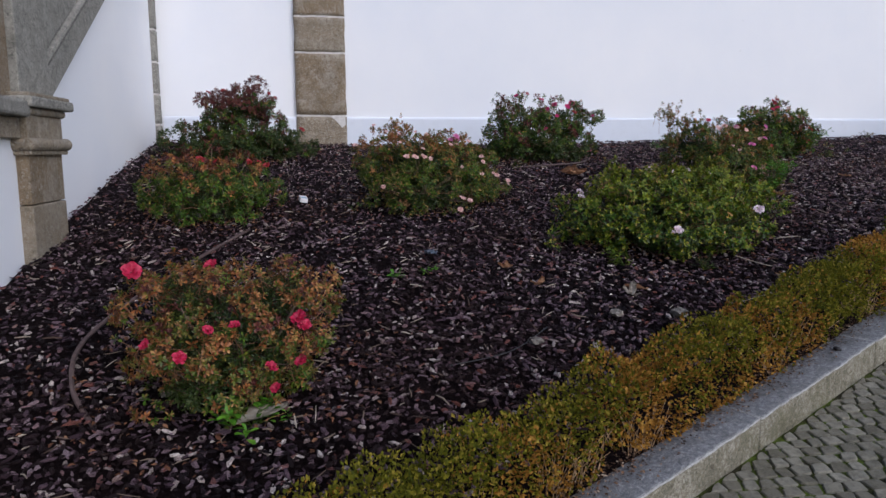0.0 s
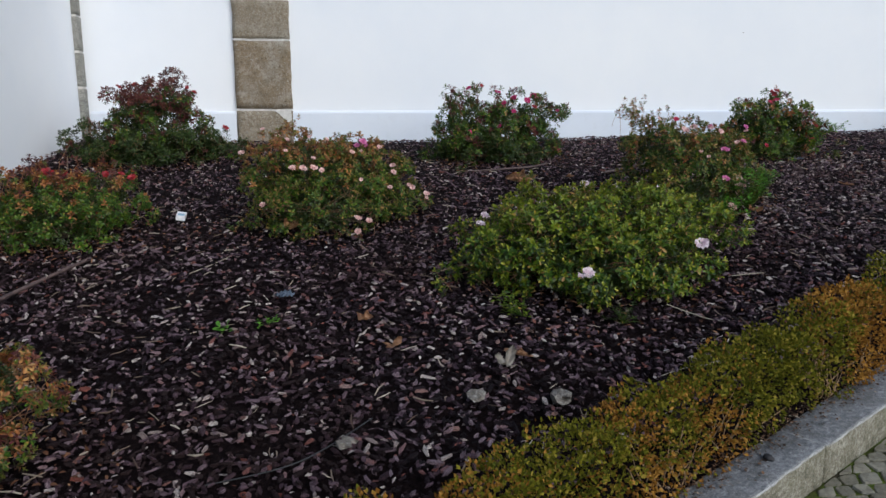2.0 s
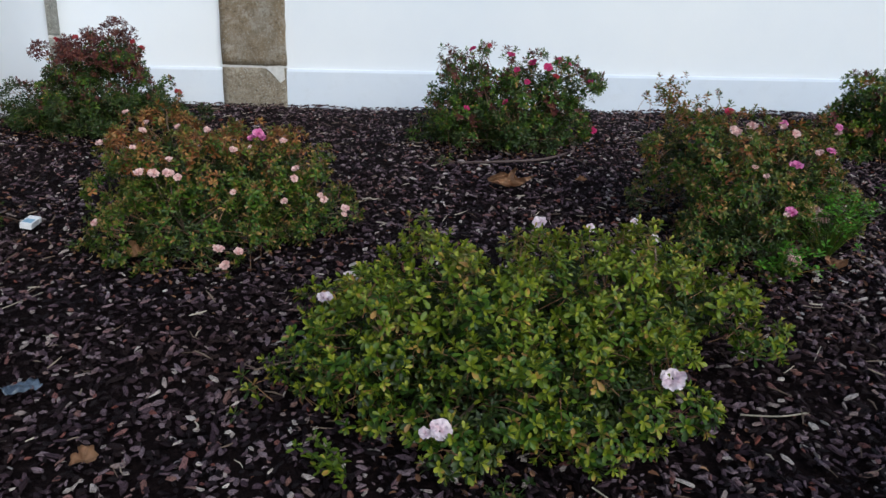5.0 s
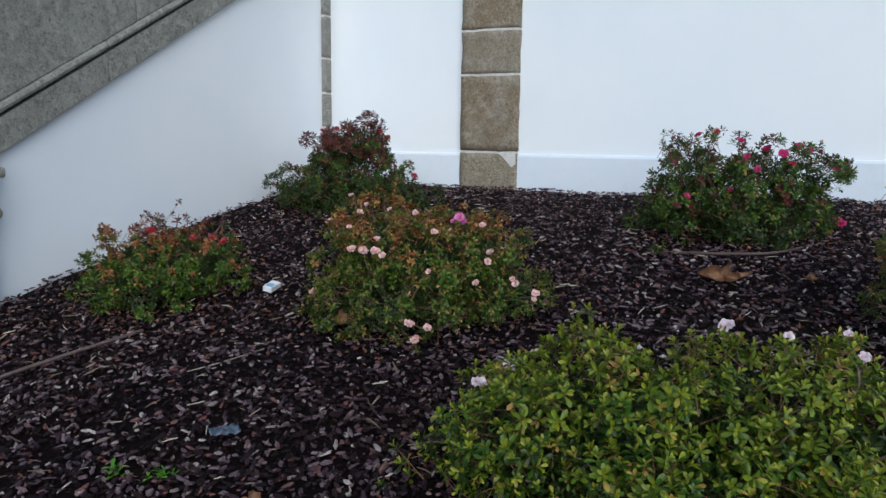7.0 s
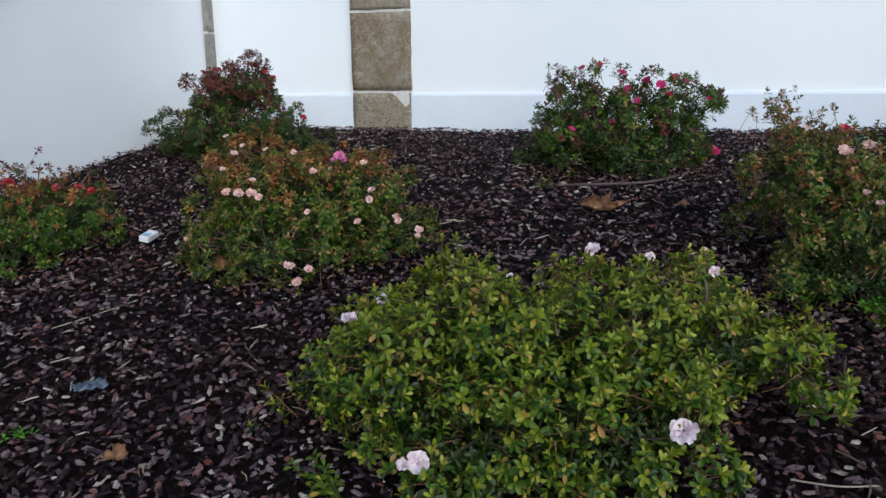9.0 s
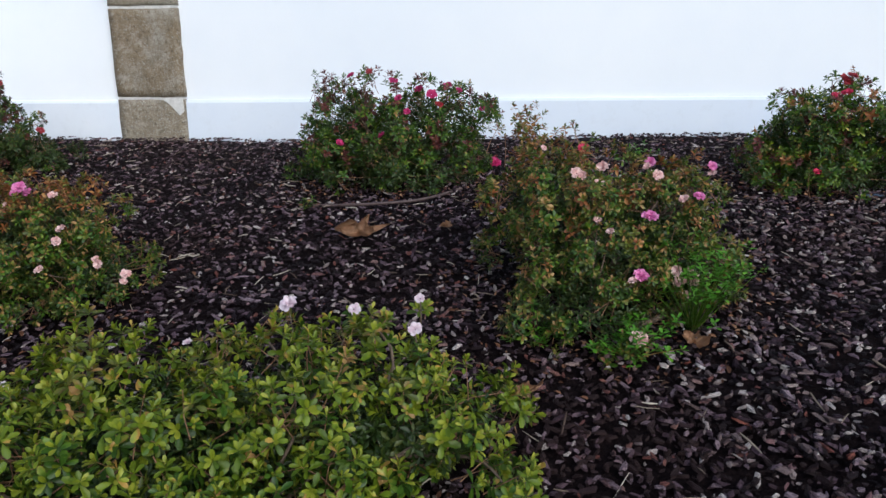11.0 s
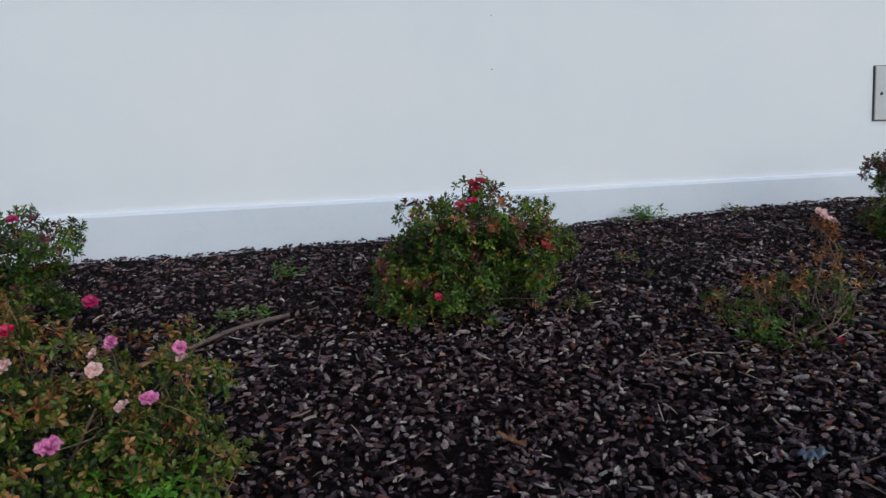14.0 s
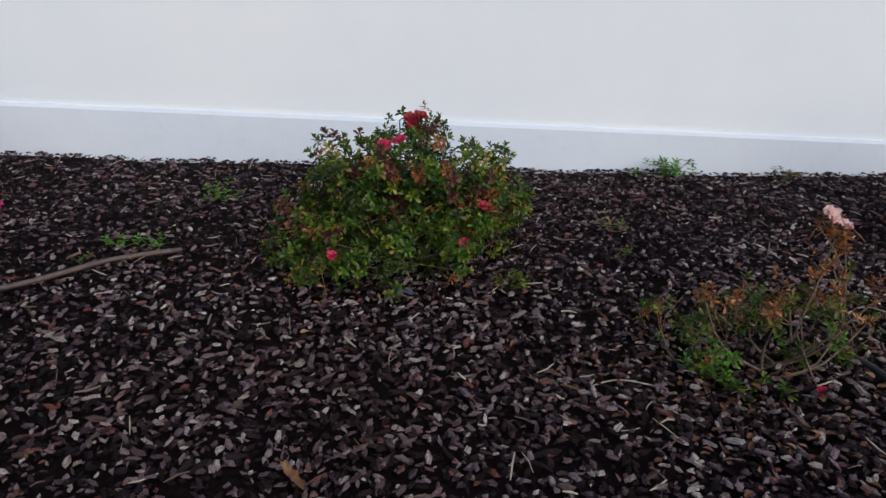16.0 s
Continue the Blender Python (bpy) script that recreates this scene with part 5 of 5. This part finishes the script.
dry_leaf(10, 2.88, 4.20, 0.07, 150, "slim dry tan leaf on the bark", TAN_LEAF, 2, 0.03, 0.4)
dry_leaf(11, 2.34, 4.33, 0.05, 20, "small dry brown leaf on the bark", TAN_LEAF, 3)
dry_leaf(12, 6.06, 6.57, 0.06, 130, "slim dry brown leaf on the bark", TAN_LEAF, 2, 0.03, 0.4)


def plastic_scrap(seed, x, y, size, turn):
    film = plain_material("bluish_plastic_film", (0.045, 0.062, 0.092), (0.11, 0.14, 0.18), 25, 0.3)
    bm = bmesh.new()
    bmesh.ops.create_grid(bm, x_segments=14, y_segments=8, size=1)
    for v in bm.verts:
        x_, y_ = v.co.x, v.co.y
        edge = 1 - 0.35 * abs(noise.noise((x_ * 1.1, y_ * 1.1, seed)))
        v.co = Vector((x_ * size * edge, y_ * size * 0.4 * edge, 0.02 + 0.4 * size * noise.noise((x_ * 2.2, y_ * 2.2, seed + 5))))
    bmesh.ops.solidify(bm, geom=bm.faces[:], thickness=0.001)
    ob = part("plastic_scrap", bm, film, None, "", Matrix.Translation(on_bed(x, y, 0.015)) @ pose(0, 0, 0, 12, 5, turn), True)
    return tagged(ob, "crumpled bluish plastic scrap on the bark", "litter")


plastic_scrap(1, 1.80, 4.92, 0.062, 60)
plastic_scrap(2, 7.75, 6.58, 0.09, 55)
plastic_scrap(3, 6.30, 7.60, 0.05, 140)
plastic_scrap(4, 6.96, 6.27, 0.06, 20)
fallen = part("fallen_flower", FLOWERS["crimson"][0], None, None, "", Matrix.Translation(on_bed(4.17, 8.45, 0.04)) @ pose(0, 0, 0, 40, 10, 0) @ Matrix.Diagonal((1.3, 1.3, 1.3, 1)))
tagged(fallen, "fallen crimson bloom lying on the bark", "flower")


def bush_litter():
    """Dry brown leaves shed round the feet of the azaleas."""
    rs = np.random.RandomState(44)
    feet = ((0.74, 3.60), (0.27, 6.12), (0.22, 8.40), (1.96, 6.34), (3.48, 5.06), (3.52, 8.22), (4.66, 6.44), (6.25, 8.12), (7.56, 7.14))
    places = []
    for fx, fy in feet:
        k = 420
        a, q = rs.uniform(0, 6.283, k), np.abs(rs.normal(0.45, 0.16, k))
        places.append(np.stack([fx + q * 1.15 * np.cos(a), fy + q * np.sin(a) - 0.06], 1))
    x, y = np.concatenate(places).T
    keep = (kerb_coords(x, y)[1] > 0.42) & (x > left_x(y) + 0.06)
    x, y = x[keep], y[keep]
    k = len(x)
    p = np.stack([x, y, bed_z(x, y) + rs.uniform(0.014, 0.032, k)], 1)
    tip = unit(np.stack([rs.normal(0, 1, k), rs.normal(0, 1, k), rs.normal(0, 0.25, k)], 1))
    side = unit(np.cross(tip, np.stack([rs.normal(0, 0.4, k), rs.normal(0, 0.4, k) - 0.2, np.ones(k)], 1)))
    ln = rs.uniform(0.016, 0.036, k)
    v, f = strewn(LEAF, LEAF_F, p, np.stack([side, tip, np.cross(side, tip)], 2), np.stack([ln * 0.5, ln, ln * 1.6], 1))
    n = Nodes("shed_leaves")
    mat = n.done(n.ramp(n.island(), [(0.0, (0.040, 0.020, 0.013)), (0.5, (0.105, 0.046, 0.026)), (0.85, (0.180, 0.090, 0.050)), (1.0, (0.30, 0.17, 0.10))]), 0.8, spec=0.15)
    ob = part("shed_leaves", base_mesh("shed_leaves", v, f, mat), None)
    return tagged(ob, "small dry brown leaves shed under the azaleas", "litter", kind="stuff")


bush_litter()


# ---- kerb ----
def kerb():
    root = thing("kerb", kerb_place(0, 0), "grey granite kerb of long worn stones", "kerb", kind="structure")
    back = Matrix.Translation(-root.location)
    r = random.Random(8)
    s = -4.9
    while s < 14:
        ln = r.uniform(0.95, 1.35)
        bm = bmesh.new()
        bmesh.ops.create_cube(bm, size=1)
        for v in bm.verts:
            v.co = Vector(kerb_place(s + 0.0015 if v.co.x < 0 else s + ln - 0.0015, 0.0 if v.co.y < 0 else 0.185, (-KERB_H - 0.15) if v.co.z < 0 else r.uniform(-0.003, 0.003)))
        bmesh.ops.bevel(bm, geom=bm.edges[:], offset=0.010, segments=2, profile=0.5, affect="EDGES")
        long_edges = [e for e in bm.edges if e.calc_length() > 0.5]
        bmesh.ops.subdivide_edges(bm, edges=long_edges, cuts=36)
        for v in bm.verts:
            v.co += noise.noise_vector(v.co * 9) * 0.0045 + noise.noise_vector(v.co * 34) * 0.0030
        part("kerbstone", bm, KERB_STONE, root, "", back, True)
        s += ln
    return root


kerb()
for s, c in ((0.24, 0.088), (1.35, 0.13)):
    bm = bmesh.new()
    bmesh.ops.create_icosphere(bm, subdivisions=2, radius=0.02)
    for v in bm.verts:
        v.co *= 1 + 0.4 * noise.noise(v.co * 60)
        v.co.z *= 0.55
    tagged(part("clod", bm, DARK_STONE, None, "", Matrix.Translation(Vector(kerb_place(s, c, 0.009))), True), "dark clod lying on the kerb", "clod")


# ---- bark chips ----
def chips(seed, n, x0, lift, material, name, label, y1=9.62):
    rs = np.random.RandomState(seed)
    x = rs.uniform(x0, 11.6, n)
    y = rs.uniform(1.4, y1, n)
    s, c = kerb_coords(x, y)
    near = np.clip(1.1 - (c - 0.34) / 7.5, 0.42, 1.0) * np.clip(1.9 - x / 9.0, 0.4, 1.0)
    keep = (c > 0.34) & (x > left_x(y) + 0.01) & (rs.rand(n) < near) & (y < WALL_Y - 0.045)
    x, y = x[keep], y[keep]
    k = len(x)
    # a split flake, blunt at one end
    rim = ((0.50, 0.06), (0.16, 0.46), (-0.38, 0.36), (-0.50, -0.16), (0.10, -0.48))
    shape = np.array([(u * 0.86, w * 0.72, 0.45) for u, w in rim] + [(u * 1.02, w * 1.02, -0.35) for u, w in rim])
    faces = [(0, 1, 2), (0, 2, 3), (0, 3, 4)]
    for i in range(5):
        j = (i + 1) % 5
        faces += [(i, 5 + i, 5 + j), (i, 5 + j, j)]
    faces = np.array(faces)
    z = bed_z(x, y) + np.array([0.022 * noise.noise((a * 1.6, b * 1.6, 0)) + 0.014 * noise.noise((a * 5, b * 5, 3)) for a, b in zip(x, y)]) + rs.uniform(-0.014, 0.017, k) * np.clip((WALL_Y - y) / 1.2, 0.3, 1) + lift
    long = np.clip(rs.lognormal(math.log(0.0275), 0.38, k), 0.012, 0.070)
    wide = np.clip(long * rs.uniform(0.30, 0.72, k), 0.006, 0.021)
    thick = np.clip(wide * rs.uniform(0.28, 0.65, k), 0.003, 0.010)
    yaw, ta, tb = rs.uniform(0, 6.283, k), rs.normal(0, 0.26, k), rs.normal(0, 0.36, k)
    calm = np.clip((WALL_Y - y) / 1.2, 0.35, 1)
    ta, tb = ta * calm, tb * calm
    ax = unit(np.stack([np.cos(yaw), np.sin(yaw), ta + 0.16 * np.sin(yaw)], 1))
    up = unit(np.stack([0.02 - ax[:, 0] * ta + rs.normal(0, 0.34, k) * calm, -0.17 + tb - ax[:, 1] * ta, np.ones(k)], 1))
    ay = unit(np.cross(up, ax))
    up = np.cross(ax, ay)
    v, f = strewn(shape, faces, np.stack([x, y, z], 1), np.stack([ax, ay, up], 2), np.stack([long, wide, thick], 1))
    v += rs.normal(0, 0.0016, v.shape)
    mesh = base_mesh(name, v, f, material)
    # the run of the fibres in every chip
    fibre = (shape[None] * np.stack([long, wide, thick], 1)[:, None] * (1.0, 6.0, 6.0) + rs.uniform(0, 40, (k, 1, 3))).reshape(-1, 3)
    mesh.attributes.new("fibre", "FLOAT_VECTOR", "POINT").data.foreach_set("vector", fibre.ravel().astype(np.float32))
    ob = part(name, mesh, None)
    return tagged(ob, label, "mulch", kind="stuff")


chips(5, 204000, -1.0, 0.0, CHIPS, "bark_chips", "dark damp purplish brown bark chips strewn over the bed")
# extra chips towards the right, their pale colour stands for sky sheen
chips(6, 15000, 4.8, 0.012, PALE_CHIPS, "sheen_bark_chips", "paler bark chips over the damp ones, sky sheen in their colour", 7.9)


def slivers():
    """Pale split wood among the chips."""
    rs = np.random.RandomState(9)
    lines = []
    while len(lines) < 1500:
        x, y = rs.uniform(-0.6, 10.5), rs.uniform(1.8, 9.5)
        if kerb_coords(x, y)[1] < 0.42 or x < left_x(y) + 0.05:
            continue
        a, ln = rs.uniform(0, 6.283), rs.uniform(0.025, 0.085)
        d = np.array([math.cos(a), math.sin(a), rs.normal(0, 0.15) + 0.25 * math.sin(a)]) * ln / 2
        p = np.array([x, y, bed_z(x, y) + rs.uniform(0.014, 0.028)])
        r = rs.uniform(0.0015, 0.0045)
        lines.append(([p - d, p + rs.normal(0, 0.003, 3), p + d], [r * 0.6, r, r * 0.5]))
    v, f = tubes(lines, 4)
    n = Nodes("split_wood")
    mat = n.done(n.ramp(n.island(), [(0.0, (0.07, 0.045, 0.035)), (0.6, (0.20, 0.155, 0.12)), (1.0, (0.48, 0.42, 0.34))]), 0.85, spec=0.15)
    ob = part("wood_slivers", base_mesh("wood_slivers", v, f, mat), None)
    return tagged(ob, "pale split wood slivers among the bark chips", "mulch", kind="stuff")


slivers()


def kerb_litter():
    """Crumbs of bark and dead box leaves along the back of the kerb."""
    rs = np.random.RandomState(15)
    k = 13000
    s, c = rs.uniform(-4.2, 9.6, k), 0.168 + np.abs(rs.normal(0, 0.05, k)) * np.where(rs.rand(k) < 0.36, -1, 1)
    keep = (c > 0.04) & (c < 0.3)
    s, c = s[keep], c[keep]
    k = len(s)
    p = np.stack([KERB_AT[0] + ALONG[0] * s + ACROSS[0] * c, KERB_AT[1] + ALONG[1] * s + ACROSS[1] * c, KERB_AT[2] + 0.142 / FLAT * s + 0.003 + rs.uniform(0, 0.008, k)], 1)
    tip = unit(np.stack([rs.normal(0, 1, k), rs.normal(0, 1, k), rs.normal(0, 0.3, k)], 1))
    side = unit(np.cross(tip, np.stack([rs.normal(0, 0.4, k), rs.normal(0, 0.4, k), np.ones(k)], 1)))
    ln = rs.uniform(0.006, 0.018, k)
    v, f = strewn(SMALL, SMALL_F, p, np.stack([side, tip, np.cross(side, tip)], 2), np.stack([ln * 0.7, ln, ln], 1))
    n = Nodes("dead_leaf_crumbs")
    mat = n.done(n.ramp(n.island(), [(0.0, (0.03, 0.018, 0.012)), (0.5, (0.12, 0.07, 0.045)), (0.85, (0.22, 0.13, 0.08)), (1.0, (0.40, 0.33, 0.26))]), 0.85, spec=0.15)
    ob = part("leaf_litter", base_mesh("leaf_litter", v, f, mat), None)
    return tagged(ob, "brown crumbs of dead leaves along the kerb", "litter", kind="stuff")


kerb_litter()


# ---- setts of the street ----
def sett_shape(corners, r, off):
    """One sett between four corners (s, c), cut round and a little domed: verts and faces."""
    mid = np.mean(corners, 0)
    drop = r.uniform(-0.004, 0.003)
    tilt_s, tilt_c = r.uniform(-0.035, 0.035), r.uniform(-0.035, 0.035)
    ring = []
    for i in range(4):
        a, b, p = corners[i - 1], corners[(i + 1) % 4], corners[i]
        k0, k1 = r.uniform(0.06, 0.22), r.uniform(0.06, 0.22)
        ring += [p + (a - p) * k0, p + (b - p) * k1]
    verts = []
    for scale, h in ((1.0, -0.020), (0.985, -0.0045), (0.88, 0.0005)):
        for s_, c_ in ring:
            q = mid + (np.array([s_, c_]) - mid) * scale
            dh = drop + (q[0] - mid[0]) * tilt_s + (q[1] - mid[1]) * tilt_c + (r.uniform(-0.0012, 0.0012) if h > -0.04 else 0)
            x, y, _ = kerb_place(q[0], q[1])
            verts.append((x - off[0], y - off[1], float(street_height(q[0])) + h + dh - off[2]))
    faces = []
    for lv in range(2):
        for a in range(8):
            b = (a + 1) % 8
            faces.append((lv * 8 + a, lv * 8 + b, lv * 8 + 8 + b, lv * 8 + 8 + a))
    faces += [(16, 17, 18, 19), (19, 20, 23, 16), (20, 21, 22, 23)]
    return verts, faces


def setts():
    r = random.Random(21)
    root = thing("street_paving", kerb_place(0, -0.6, -KERB_H), "street of small worn granite setts with mossy joints", "paving", kind="structure")
    off = tuple(root.location)
    turn = math.radians(-38)
    u, v = np.array([math.cos(turn), math.sin(turn)]), np.array([-math.sin(turn), math.cos(turn)])

    def corner(a, row):
        """Lattice corner: a along the row, row lines that wander."""
        b = row * 0.066 + 0.010 * noise.noise((a * 3.0, row * 0.7, 1.0)) + 0.02 * noise.noise((a * 0.5, row * 0.1, 5.0))
        p = u * a + v * b
        return np.array([p[0], min(p[1], -0.010)])

    single, rest_v, rest_f, start = 0, [], [], 0
    for row in range(-128, 128):
        a = -12.0 + r.uniform(0, 0.1)
        while a < 12:
            w = r.uniform(0.060, 0.082)
            g, l0, l1 = 0.0024, r.uniform(-0.011, 0.011), r.uniform(-0.011, 0.011)
            m = u * (a + w / 2) + v * (row + 0.5) * 0.066
            if -5 < m[0] < 8 and -2.5 < m[1] < 0.012:
                quad = [corner(a + g + l0, row), corner(a + w - g + l1, row), corner(a + w - g - l1, row + 1), corner(a + g - l0, row + 1)]
                mid = np.mean(quad, 0)
                quad = [q + (mid - q) * 0.06 for q in quad]
                verts, faces = sett_shape(quad, r, off)
                if -0.7 < m[0] < 3.2 and m[1] > -0.85 and single < 300:
                    single += 1
                    part("sett", base_mesh("sett", verts, faces, SETT), None, root)
                else:
                    rest_v += verts
                    rest_f += [tuple(i + start for i in fc) for fc in faces]
                    start += len(verts)
            a += w
    ob = part("setts_beyond", base_mesh("setts_beyond", rest_v, rest_f, SETT_ISLAND), None, root)
    ob["kind"] = "stuff"
    return root


def sett_island_material():
    n = Nodes("granite_setts_beyond")
    mid, grain = n.noise(30, 5, 0.7), n.noise(260, 2)
    col = n.ramp(n.island(), [(0.0, (0.150, 0.138, 0.098)), (0.5, (0.225, 0.210, 0.158)), (1.0, (0.320, 0.302, 0.238))])
    col = n.mix(n.ramp(mid, [(0.36, 0.55), (0.58, 0.0)]), col, (0.075, 0.066, 0.044))
    col = n.mix(n.ramp(grain, [(0.55, 0.0), (0.75, 0.4)]), col, (0.26, 0.25, 0.235))
    n.bump(n.mix(0.4, mid, grain), 1.0, 0.014)
    return n.done(col, 0.7, spec=0.35)


SETT_ISLAND = sett_island_material()
setts()
